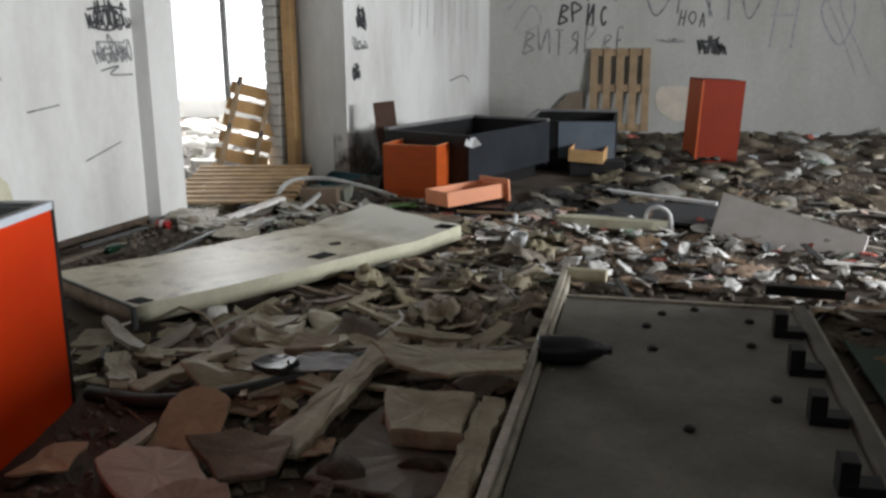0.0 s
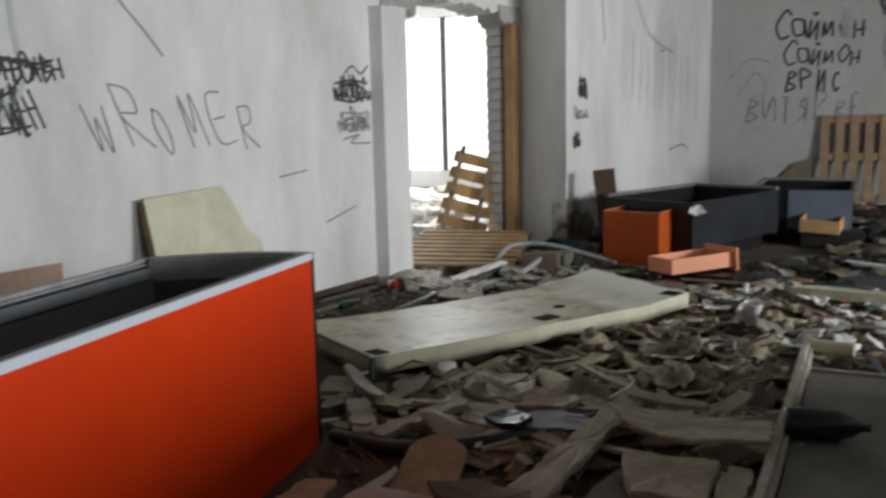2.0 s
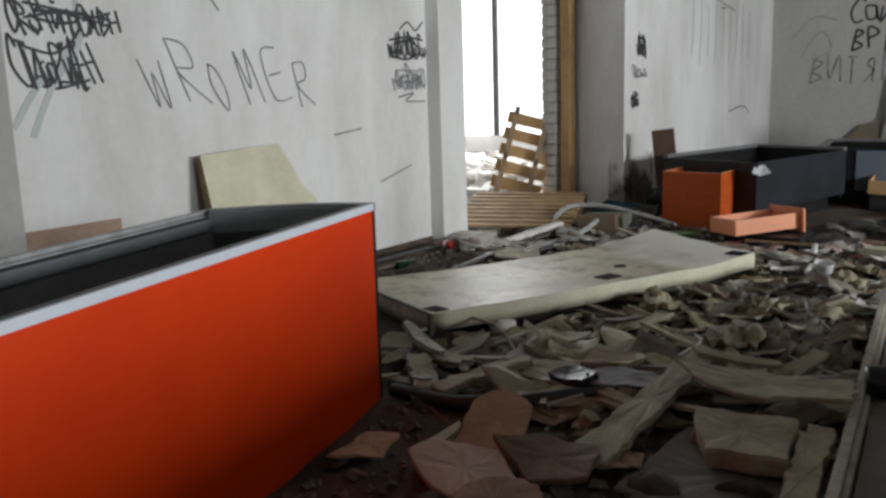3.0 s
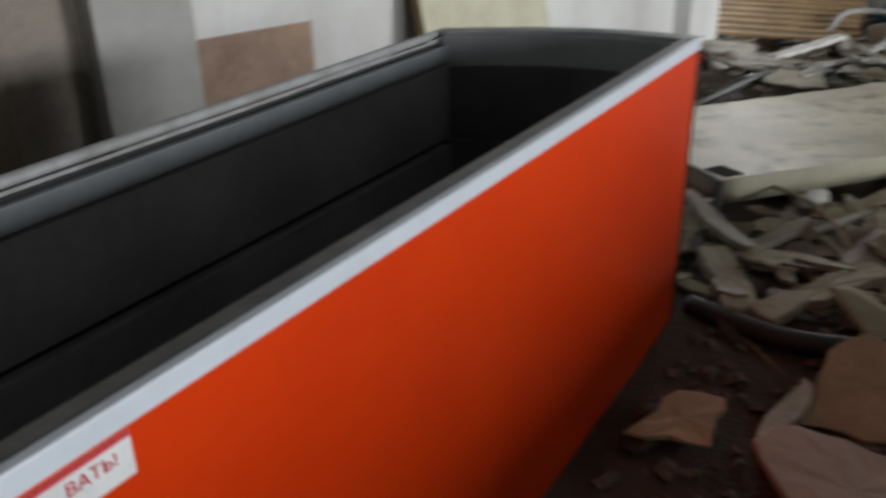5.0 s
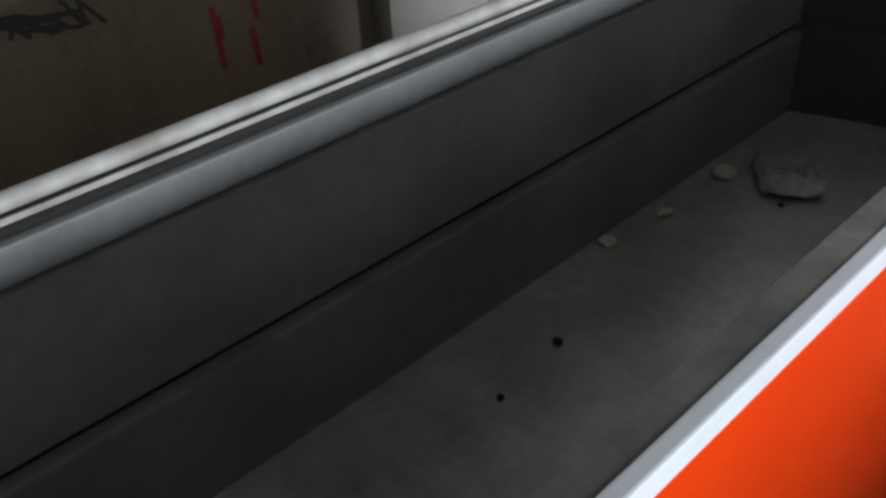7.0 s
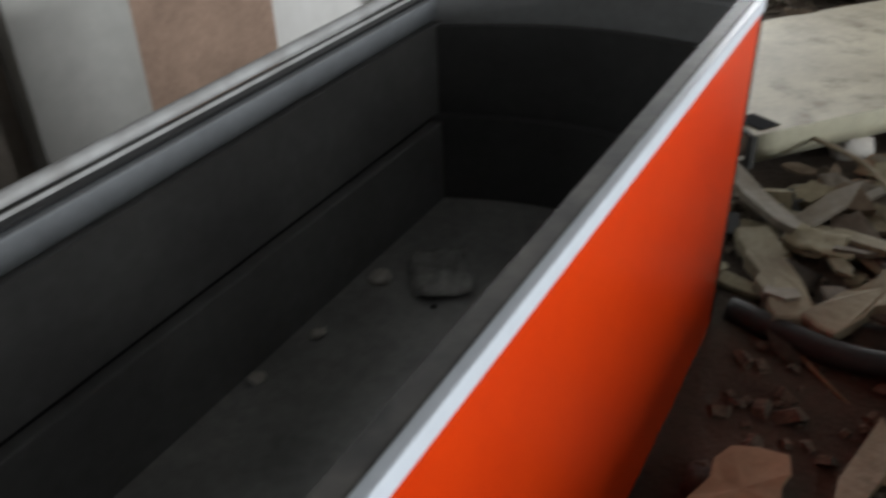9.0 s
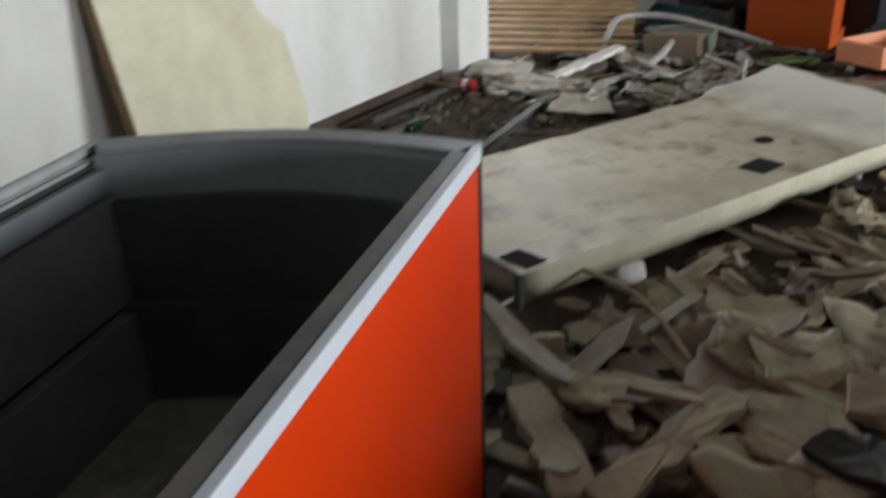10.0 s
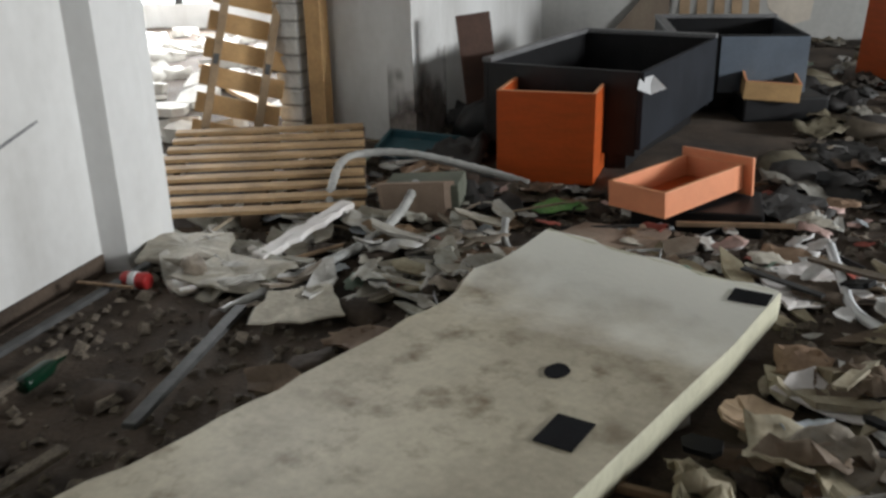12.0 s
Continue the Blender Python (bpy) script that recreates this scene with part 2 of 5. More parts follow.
# far end whitened in the colour: pale dust, and light caught by its bend
tsep, tr3, tno, tadd, whitened = (tt.nodes.new(k) for k in ("ShaderNodeSeparateXYZ", "ShaderNodeMapRange", "ShaderNodeTexNoise", "ShaderNodeMath", "ShaderNodeMix"))
tno.inputs["Scale"].default_value, tno.inputs["Detail"].default_value = 5.0, 5
tadd.operation, whitened.data_type = "MULTIPLY_ADD", "RGBA"
tadd.inputs[1].default_value = 0.7
tr3.inputs[1].default_value, tr3.inputs[2].default_value, tr3.inputs[4].default_value = 2.15, 2.6, 0.9
whitened.inputs[7].default_value = (0.86, 0.85, 0.77, 1)
tt.links.new(tco.outputs["Object"], tsep.inputs[0])
tt.links.new(tco.outputs["Object"], tno.inputs["Vector"])
tt.links.new(tno.outputs[0], tadd.inputs[0])
tt.links.new(tsep.outputs[1], tadd.inputs[2])
tt.links.new(tadd.outputs[0], tr3.inputs[0])
tt.links.new(tr3.outputs[0], whitened.inputs[0])
pb = tt.nodes["Principled BSDF"]
tt.links.new(pb.inputs["Base Color"].links[0].from_socket, mix.inputs[6])
tt.links.new(mix.outputs[2], whitened.inputs[6])
tt.links.new(whitened.outputs[2], pb.inputs["Base Color"])

# ---------------- mesh helpers ----------------


def link(name, bm, material, parent=None, label="", m=None):
    me = bpy.data.meshes.new(name)
    bm.normal_update()
    bm.to_mesh(me)
    bm.free()
    me.materials.append(material)
    ob = new(name, me)
    if parent:
        ob.parent = parent
    if m is not None:
        ob.matrix_basis = m
    if label:
        ob["label"] = label
    return ob


def part(name, bm, material, parent, label=""):
    return link(name, bm, material, parent, label)


def thing(name, label, category, m=None, group="", kind=""):
    ob = new(name)
    ob.empty_display_size = 0.1
    if m is not None:
        ob.matrix_basis = m
    return tagged(ob, label, category, group, kind)


def block(x0, y0, z0, x1, y1, z1, bevel=0.0, bm=None):
    out = bm or bmesh.new()
    c = bmesh.ops.create_cube(out, size=1)["verts"]
    for v in c:
        v.co = Vector(((x0 + x1) / 2 + v.co.x * (x1 - x0), (y0 + y1) / 2 + v.co.y * (y1 - y0), (z0 + z1) / 2 + v.co.z * (z1 - z0)))
    if bevel:
        es = list({e for v in c for e in v.link_edges})
        bmesh.ops.bevel(out, geom=es, offset=bevel, segments=2, affect="EDGES", profile=0.6)
    return out


def prism(foot, z0, z1, bm=None):
    """Upright prism over a footprint given anticlockwise."""
    out = bm or bmesh.new()
    lo = [out.verts.new((x, y, z0)) for x, y in foot]
    hi = [out.verts.new((x, y, z1)) for x, y in foot]
    n = len(foot)
    out.faces.new(lo[::-1])
    out.faces.new(hi)
    for i in range(n):
        out.faces.new((lo[i], lo[(i + 1) % n], hi[(i + 1) % n], hi[i]))
    return out


def tube(pts, r, sides=8, rings=0.0):
    """Hose along points; rings: depth of its corrugation."""
    bm = bmesh.new()
    prev = None
    ps = [Vector(p) for p in pts]
    fine = []
    for i in range(len(ps) - 1):
        a, b, c, d = ps[max(i - 1, 0)], ps[i], ps[i + 1], ps[min(i + 2, len(ps) - 1)]
        for k in range(10):
            u = k / 10
            fine.append(0.5 * ((2 * b) + (c - a) * u + (2 * a - 5 * b + 4 * c - d) * u * u + (3 * b - a - 3 * c + d) * u ** 3))
    fine.append(ps[-1])
    for i, p in enumerate(fine):
        d = (fine[min(i + 1, len(fine) - 1)] - fine[max(i - 1, 0)]).normalized()
        s = d.cross(Vector((0, 0, 1)))
        s = s.normalized() if s.length > 0.01 else Vector((1, 0, 0))
        u = s.cross(d)
        rr = r - (rings if i % 2 else 0)
        ring = [bm.verts.new(p + (s * math.cos(a) + u * math.sin(a)) * rr) for a in (2 * math.pi * k / sides for k in range(sides))]
        if prev:
            for k in range(sides):
                f = bm.faces.new((prev[k], prev[(k + 1) % sides], ring[(k + 1) % sides], ring[k]))
                f.smooth = True
        else:
            bm.faces.new(ring[::-1])
        prev = ring
    bm.faces.new(prev)
    return bm


def lathe(profile, sides=16):
    bm = bmesh.new()
    prev = None
    for r, z in profile:
        ring = [bm.verts.new((r * math.cos(2 * math.pi * k / sides), r * math.sin(2 * math.pi * k / sides), z)) for k in range(sides)]
        if prev:
            for k in range(sides):
                f = bm.faces.new((prev[k], prev[(k + 1) % sides], ring[(k + 1) % sides], ring[k]))
                f.smooth = True
        else:
            bm.faces.new(ring[::-1])
        prev = ring
    bm.faces.new(prev)
    return bm


def ragged(rnd, w, d, th, n=7, bend=0.0, bm=None, m=None):
    """Broken flat piece: an uneven outline with a thickness and a slight bend."""
    out = bm or bmesh.new()
    foot = []
    for k in range(n):
        a = 2 * math.pi * (k + rnd.uniform(-0.3, 0.3)) / n
        c, s = math.cos(a), math.sin(a)
        q = 1 / max(abs(c), abs(s)) ** 0.8
        foot.append((c * q * w / 2 * rnd.uniform(0.7, 1.05), s * q * d / 2 * rnd.uniform(0.7, 1.05)))
    lift = [bend * ((x / w) ** 2 * 4 + rnd.uniform(-0.3, 0.3)) for x, y in foot]
    m = m or Matrix.Identity(4)
    cz = -bend * 0.2
    lo = [out.verts.new(m @ Vector((x * 0.96, y * 0.96, z))) for (x, y), z in zip(foot, lift)]
    hi = [out.verts.new(m @ Vector((x, y, z + th))) for (x, y), z in zip(foot, lift)]
    lc, hc = out.verts.new(m @ Vector((0, 0, cz))), out.verts.new(m @ Vector((0, 0, cz + th)))
    for i in range(n):
        j = (i + 1) % n
        out.faces.new((lo[j], lo[i], lc))
        out.faces.new((hi[i], hi[j], hc))
        out.faces.new((lo[i], lo[j], hi[j], hi[i]))
    return out


def crumple(rnd, w, d, h, n=5):
    """Crumpled sheet: a folded, creased grid with a thickness and an uneven outline."""
    bm = bmesh.new()
    n += 3
    off = Vector((rnd.uniform(0, 90), rnd.uniform(0, 90), 0))
    g, low = [], []
    for i in range(n):
        row, row2 = [], []
        for j in range(n):
            a, b = i / (n - 1) - 0.5, j / (n - 1) - 0.5
            q = Vector((a, b, 0))
            r = 1 + 0.35 * noise.noise(q * 2.5 + off) - 0.5 * (a * a + b * b)
            z = h * (abs(noise.noise(q * 2.6 + off)) * 0.9 + 0.25 * noise.noise(q * 7 + off) + 0.2) * (1.1 - 1.1 * (a * a + b * b))
            p = Vector((a * w * r + 0.06 * w * noise.noise(q * 5 - off), b * d * r, z))
            row.append(bm.verts.new(p))
            row2.append(bm.verts.new(p - Vector((0, 0, 0.003))))
        g.append(row)
        low.append(row2)
    for i in range(n - 1):
        for j in range(n - 1):
            bm.faces.new((g[i][j], g[i + 1][j], g[i + 1][j + 1], g[i][j + 1])).smooth = True
            bm.faces.new((low[i][j + 1], low[i + 1][j + 1], low[i + 1][j], low[i][j]))
    for k in range(n - 1):
        bm.faces.new((g[k + 1][0], g[k][0], low[k][0], low[k + 1][0]))
        bm.faces.new((g[k][n - 1], g[k + 1][n - 1], low[k + 1][n - 1], low[k][n - 1]))
        bm.faces.new((g[0][k], g[0][k + 1], low[0][k + 1], low[0][k]))
        bm.faces.new((g[n - 1][k + 1], g[n - 1][k], low[n - 1][k], low[n - 1][k + 1]))
    return bm


def lump(rnd, r, flat=0.6):
    bm = bmesh.new()
    bmesh.ops.create_icosphere(bm, subdivisions=2, radius=r)
    off = Vector((rnd.uniform(0, 50), rnd.uniform(0, 50), 0))
    for v in bm.verts:
        k = 1 + 0.55 * noise.noise(v.co / r * 1.3 + off) + 0.25 * noise.noise(v.co / r * 3 + off)
        v.co = Vector((v.co.x * k, v.co.y * k, v.co.z * k * flat))
    for f in bm.faces:
        f.smooth = True
    return bm


# ---------------- setting ----------------
CEILING = 3.7


def wx(y):
    """Face of the left wall at y."""
    return -3.5 + (y - 5.3) * 0.1806


def ground_h(x, y):
    """Height of the littered ground."""
    p = Vector((x, y, 0))
    return 0.05 * max(0, noise.noise(p * 0.9)) + 0.02 * noise.noise(p * 3.1) + 0.012 * noise.noise(p * 9)


def build_ground():
    bm = bmesh.new()
    nx, ny = 150, 190
    x0, x1, y0, y1 = -9.6, 8.6, -4.6, 16.4
    g = [[bm.verts.new((x0 + (x1 - x0) * i / nx, y0 + (y1 - y0) * j / ny,
                        ground_h(x0 + (x1 - x0) * i / nx, y0 + (y1 - y0) * j / ny))) for j in range(ny + 1)] for i in range(nx + 1)]
    for i in range(nx):
        for j in range(ny):
            bm.faces.new((g[i][j], g[i + 1][j], g[i + 1][j + 1], g[i][j + 1])).smooth = True
    tagged(link("floor", bm, DIRT), "floor covered in brown dust and dirt", "floor", kind="structure")


build_ground()

T = 0.32


def along(y0, y1, off0=0.0, off1=T):
    """Footprint of a stretch of the left wall, off metres out of the room."""
    n = Vector((-0.984, 0.178))
    a, b = Vector((wx(y0), y0)), Vector((wx(y1), y1))
    return [tuple(a + n * off0), tuple(b + n * off0), tuple(b + n * off1), tuple(a + n * off1)]


def structure(name, bm, material, label, category):
    return tagged(link(name, bm, material), label, category, kind="structure")


bm = prism(along(-4.3, 7.05), -0.1, CEILING)
wall_west = structure("wall_west", bm, PLASTER, "dirty white plaster wall with marker scribbles", "wall")
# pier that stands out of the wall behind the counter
wall_pier = structure("wall_pier", prism(along(2.78, 3.17, -0.13, -0.003), -0.1, CEILING), DIMPLASTER, "shallow white plastered wall pier, greyed in place of shade", "wall")
# raised strip beside the doorway and its white lining
structure("door_1", prism([(-3.245, 6.735), (-3.13, 6.755), (-3.05, 6.94), (-3.05, 7.07), (-3.19, 7.07)], -0.1, 2.36), PLASTER, "white plastered door jamb, frame torn out", "door")


def jagged(y0, y1, z, top, off0, off1, n, seed, depth):
    """Wall over the opening with a broken lower edge."""
    rnd = random.Random(seed)
    out = bmesh.new()
    nn = Vector((-0.984, 0.178))
    rows = []
    for k in range(n + 1):
        y = y0 + (y1 - y0) * k / n
        p = Vector((wx(y), y))
        zz = z + rnd.uniform(-depth, depth)
        a, b = p + nn * off0, p + nn * off1
        rows.append([out.verts.new((*a, zz)), out.verts.new((*a, top)), out.verts.new((*b, top)), out.verts.new((*b, zz - rnd.uniform(0, depth)))])
    for k in range(n):
        p, q = rows[k], rows[k + 1]
        for i in range(4):
            out.faces.new((p[i], q[i], q[(i + 1) % 4], p[(i + 1) % 4]))
    out.faces.new(rows[0])
    out.faces.new(rows[-1][::-1])
    return out


structure("wall_over_door", jagged(7.05, 9.5, 2.5, CEILING, 0, T, 34, 4, 0.04), PLASTER, "white wall over the doorway with broken lower edge", "wall")
structure("trim", jagged(6.9, 7.4, 2.36, 2.52, -0.02, 0.2, 9, 5, 0.05), RAW, "broken bare render at the head of the doorway", "wall")
structure("trim", jagged(8.9, 9.36, 2.4, 2.56, -0.03, 0.25, 9, 6, 0.04), RAW, "broken bare render at the head of the doorway", "wall")
structure("baseboard", prism(along(3.42, 6.73, -0.014, -0.002), -0.05, 0.085), DIRT, "dirt-stained strip along the wall foot", "baseboard")
COR = (-1.25, 14.15)
wall_inner = structure("wall_inner", prism([(-2.15, 9.0), (COR[0], COR[1]), (-2.2, 14.15), (-3.1, 9.6), (-2.76, 9.36)], -0.1, CEILING), PLASTER,
                       "white plaster wall and pillar with black smudges", "wall")
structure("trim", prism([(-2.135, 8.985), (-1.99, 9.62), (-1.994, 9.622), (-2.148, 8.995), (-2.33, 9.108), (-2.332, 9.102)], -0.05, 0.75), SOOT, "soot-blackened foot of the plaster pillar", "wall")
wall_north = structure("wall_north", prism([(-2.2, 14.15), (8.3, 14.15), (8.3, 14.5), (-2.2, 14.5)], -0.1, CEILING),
                       DIMPLASTER, "grimy far wall covered in graffiti, greyed for dim light", "wall")
structure("wall_south", block(-5.5, -4.6, -0.1, 8.3, -4.3, CEILING), RAW, "plain grey wall behind the walk", "wall")
# right wall with three window openings, never in view
for a, b in ((-4.3, -0.9), (1.7, 4.9), (7.5, 14.15)):
    structure("wall_east", block(8, a, -0.1, 8.3, b, CEILING), RAW, "plain grey wall between windows", "wall")
for c in (0.4, 6.2):
    structure("wall_east_sill", block(8, c - 1.3, -0.1, 8.3, c + 1.3, 1.6), RAW, "plain grey wall under a window", "wall")
    structure("wall_east_head", block(8, c - 1.3, 2.6, 8.3, c + 1.3, CEILING), RAW, "plain grey wall over a window", "wall")
structure("ceiling", block(-9.7, -4.7, CEILING, 8.5, 16.6, CEILING + 0.2), CEIL, "plain grey ceiling", "ceiling")
# next room: outer walls with wide openings to the white sky
structure("wall_annex_west", block(-9.6, 2.0, -0.1, -9.3, 16.3, CEILING), PLASTER, "sunlit white wall of the next room", "wall")
structure("wall_annex_south", block(-9.3, 2.0, -0.1, -4.5, 2.3, CEILING), PLASTER, "white wall of the next room", "wall")
structure("wall_annex_sill", block(-9.3, 16.0, -0.1, -2.2, 16.3, 0.35), PLASTER, "low white sill wall of the next room", "wall")
structure("wall_annex_head", block(-9.3, 16.0, 3.3, -2.2, 16.3, CEILING), PLASTER, "white wall over the opening of the next room", "wall")
structure("wall_annex_east", block(-2.5, 14.5, -0.1, -2.2, 16.0, CEILING), PLASTER, "white wall of the next room", "wall")
# unseen wall, added only to block window light from near floor and counter
structure("shading_wall", block(2.2, -4.3, -0.1, 2.35, 5.1, 1.15), RAW, "unseen low wall added to shade the near floor", "wall")
glow = bpy.data.materials.new("white overcast sky")
glow.use_nodes = True
gn = glow.node_tree
em = gn.nodes.new("ShaderNodeEmission")
em.inputs["Color"].default_value, em.inputs["Strength"].default_value = (0.93, 0.97, 1.0, 1), 3.0
gn.links.new(em.outputs[0], gn.nodes["Material Output"].inputs["Surface"])
structure("backdrop", block(-16, 18.0, -1, 2, 18.1, 7), glow, "plain white overcast sky outside the window", "sky")
win = thing("window_1", "wide open window with grey frame posts", "window", kind="structure")
for px in (-8.0, -6.45, -4.9, -3.4):
    part("window_post", block(px - 0.045, 16.02, 0.35, px + 0.045, 16.12, 3.3, 0.006), STEEL, win)

# ---------------- counters ----------------


def arc_end(w, bulge, n=12):
    """Bowed end, from the front corner to the back corner."""
    return [(-w * k / n, bulge * math.sin(math.pi * (0.08 + 0.92 * k / n)) * (1 if k < n else 0.6)) for k in range(n + 1)]


def shell(outer, inner, z0, z1, drop=0.05):
    """Open strip of wall between two outlines of equal length, its top falling towards the back."""
    bm = bmesh.new()
    cols = []
    for (x, y), (u, v) in zip(outer, inner):
        f = drop * x
        cols.append([bm.verts.new((x, y, z0 + f * (z0 > 0.3))), bm.verts.new((x, y, z1 + f)), bm.verts.new((u, v, z1 + f)), bm.verts.new((u, v, z0 + f * (z0 > 0.3)))])
    for p, q in zip(cols, cols[1:]):
        for i in range(4):
            bm.faces.new((p[i], p[(i + 1) % 4], q[(i + 1) % 4], q[i]))
    bm.faces.new(cols[0][::-1])
    bm.faces.new(cols[-1])
    bmesh.ops.recalc_face_normals(bm, faces=bm.faces)
    return bm


def build_counter():
    h, w, ln = 0.885, 0.82, 3.7
    c = thing("counter", "long orange display counter with white edge and open black tub", "counter", pose(-1.748, 3.235, 0, 0, 0, 5.1))
    part("front_panel", block(-0.018, -ln, 0.0, 0, -0.0, h - 0.03, 0.003), ORANGE, c, "glossy orange laminate front")
    part("edge_strip", block(-0.013, -ln, h - 0.03, 0.004, 0.002, h, 0.003), WHITE_EDGE, c, "white plastic edge strip")
    part("front_cap", block(-0.044, -ln, h - 0.02, -0.013, -0.03, h - 0.001, 0.003), CAP, c, "scuffed dark grey cap")
    part("front_lining", block(-0.035, -ln, 0.1, -0.02, -0.05, h - 0.02), LINING, c)
    arc = arc_end(w, 0.085)
    ins = [(x * 0.9 - 0.035, y - 0.055) for x, y in arc]
    ins2 = [(x * 0.88 - 0.045, y - 0.075) for x, y in arc]
    part("end_panel", shell(arc, [(x, y - 0.03) for x, y in arc], 0.0, h - 0.03), BLACK, c, "bowed dark end panel")
    part("end_rim", shell([(x, y + 0.004) for x, y in arc], ins, h - 0.03, h), LITRIM, c, "bowed grey rim")
    part("end_lip", shell(ins, ins2, h - 0.11, h - 0.012), LITRIM, c, "grey inner lip")
    part("end_lining", shell([(x * 0.87 - 0.05, y - 0.08) for x, y in arc], [(x * 0.86 - 0.055, y - 0.1) for x, y in arc], 0.1, h - 0.1), SHADEDLINING, c)
    part("end_step", shell([(x * 0.86 - 0.055, y - 0.1) for x, y in arc], [(x * 0.84 - 0.06, y - 0.125) for x, y in arc], 0.1, 0.525, 0.0), SHADEDLINING, c)
    b = -w
    h = 0.845
    part("back_panel", block(b - 0.0, -ln, 0.0, b + 0.03, -0.0, h - 0.04), BLACK, c)
    part("rim_bead", tube([(b + 0.012, -ln, h - 0.012), (b + 0.012, -ln / 2, h - 0.012), (b + 0.012, 0.0, h - 0.012)], 0.013, 10), BEAD, c, "worn pale rim bead")
    part("rim_groove", block(b + 0.012, -ln, h - 0.05, b + 0.055, -0.02, h - 0.028), BLACK, c)
    part("rim_line", block(b + 0.034, -ln, h - 0.03, b + 0.038, -0.02, h - 0.02), BEAD, c)
    band = bmesh.new()
    for z0, z1, x0, x1 in ((h - 0.086, h - 0.034, 0.053, 0.073), (h - 0.116, h - 0.099, 0.06, 0.08)):
        block(b + x0, -ln, z0, b + x1, -0.03, z1, 0.004, band)
    part("rim_band", band, RIM, c, "two blue grey metal bands")
    part("back_lining", block(b + 0.04, -ln, 0.525, b + 0.085, -0.05, h - 0.09), LINING, c)
    part("back_groove", block(b + 0.04, -ln, 0.505, b + 0.075, -0.05, 0.53), BLACK, c)
    part("back_step", block(b + 0.04, -ln, 0.1, b + 0.105, -0.07, 0.51, 0.006), LINING, c)
    tub = bmesh.new()
    block(b + 0.03, -ln, 0.04, -0.021, -0.03, 0.29, 0, tub)
    part("tub_floor", tub, TRAYFLOOR, c, "dusty dark tub floor")
    part("near_end", block(b, -ln - 0.03, 0, 0, -ln, h), BLACK, c)
    st = part("sticker", block(0.0, -2.2, 0.797, 0.002, -1.936, 0.849), WHITEPL, c, "white warning sticker with red print")
    part("print_band", block(0.0015, -2.199, 0.843, 0.0032, -1.937, 0.849), STICKRED, st)
    for k, y in enumerate((-2.19, -2.165, -2.14, -2.115, -2.09)):
        part("print", block(0.0015, y, 0.822, 0.0032, y + 0.017, 0.835), STICKRED, st)
        part("print", block(0.0015, y + 0.03, 0.803, 0.0032, y + 0.046 + 0.004 * (k % 2), 0.814), STICKRED, st)
    cu = bpy.data.curves.new("lettering", "FONT")
    cu.body, cu.size, cu.extrude = "\u0412\u0410\u0422\u042c!", 0.021, 0.0006
    tmp = bpy.data.objects.new("lettering", cu)
    me = bpy.data.meshes.new_from_object(tmp)
    bpy.data.objects.remove(tmp)
    me.materials.append(STICKRED)
    word_ob = new("lettering", me)
    word_ob.parent = st
    word_ob.matrix_basis = pose(0.0026, -2.015, 0.820, 90, 0, 90)
    return c


build_counter()
rnd = random.Random(11)
CM = pose(-1.748, 3.235, 0, 0, 0, 5.1)
for x, y, r in ((-0.69, -0.93, 0.017), (-0.665, -0.756, 0.017), (-0.655, -0.524, 0.024)):
    ob = link("plaster_crumb", lump(rnd, r, 0.6), WHITERUBBLE, m=CM @ pose(x, y, 0.29 + r * 0.4, 0, 0, rnd.uniform(0, 360)))
    tagged(ob, "small pale plaster crumb lying in the tub", "rubble", "crumbs in the tub")
ob = link("plastic_bag", crumple(rnd, 0.16, 0.22, 0.06, 7), mat("clear dusty film", (0.42, 0.42, 0.41), 0.25, vary=0.3, scale=9), m=CM @ pose(-0.54, -0.45, 0.297, 0, 0, 30))
tagged(ob, "crumpled dusty plastic bag in the black tub", "bag")
for k in range(14):
    ob = link("grit", lump(rnd, rnd.uniform(0.006, 0.013)), BLACK, m=CM @ pose(rnd.uniform(-0.62, -0.15), rnd.uniform(-2.6, -0.5), 0.295))
    tagged(ob, "tiny dark grit on the tub floor", "grit", "grit in the tub")


def dark_tub(name, w, ln, h, m, label, panel):
    c = thing(name, label, "counter", m)
    part("side_panel", block(-0.03, 0, 0.16, 0, ln, h, 0.004), panel, c, "blue grey side panel")
    part("side_panel", block(-w, 0, 0.1, -w + 0.03, ln, h, 0.004), BLACK, c)
    part("end_panel", block(-w + 0.03, 0, 0.12, -0.03, 0.03, h, 0.004), BLACK, c)
    part("end_panel", block(-w + 0.03, ln - 0.03, 0.12, -0.03, ln, h, 0.004), BLACK, c)
    part("rim", block(-w - 0.005, -0.01, h, -w + 0.06, ln, h + 0.03, 0.006), LINING, c)
    part("rim", block(-w + 0.06, ln - 0.06, h, 0.0, ln, h + 0.03, 0.006), LINING, c)
    part("tub_floor", block(-w + 0.03, 0.03, 0.16, -0.03, ln - 0.03, 0.2), BLACK, c)
    part("base", block(-w + 0.1, 0.12, -0.05, -0.12, ln - 0.1, 0.16), BLACK, c)
    return c


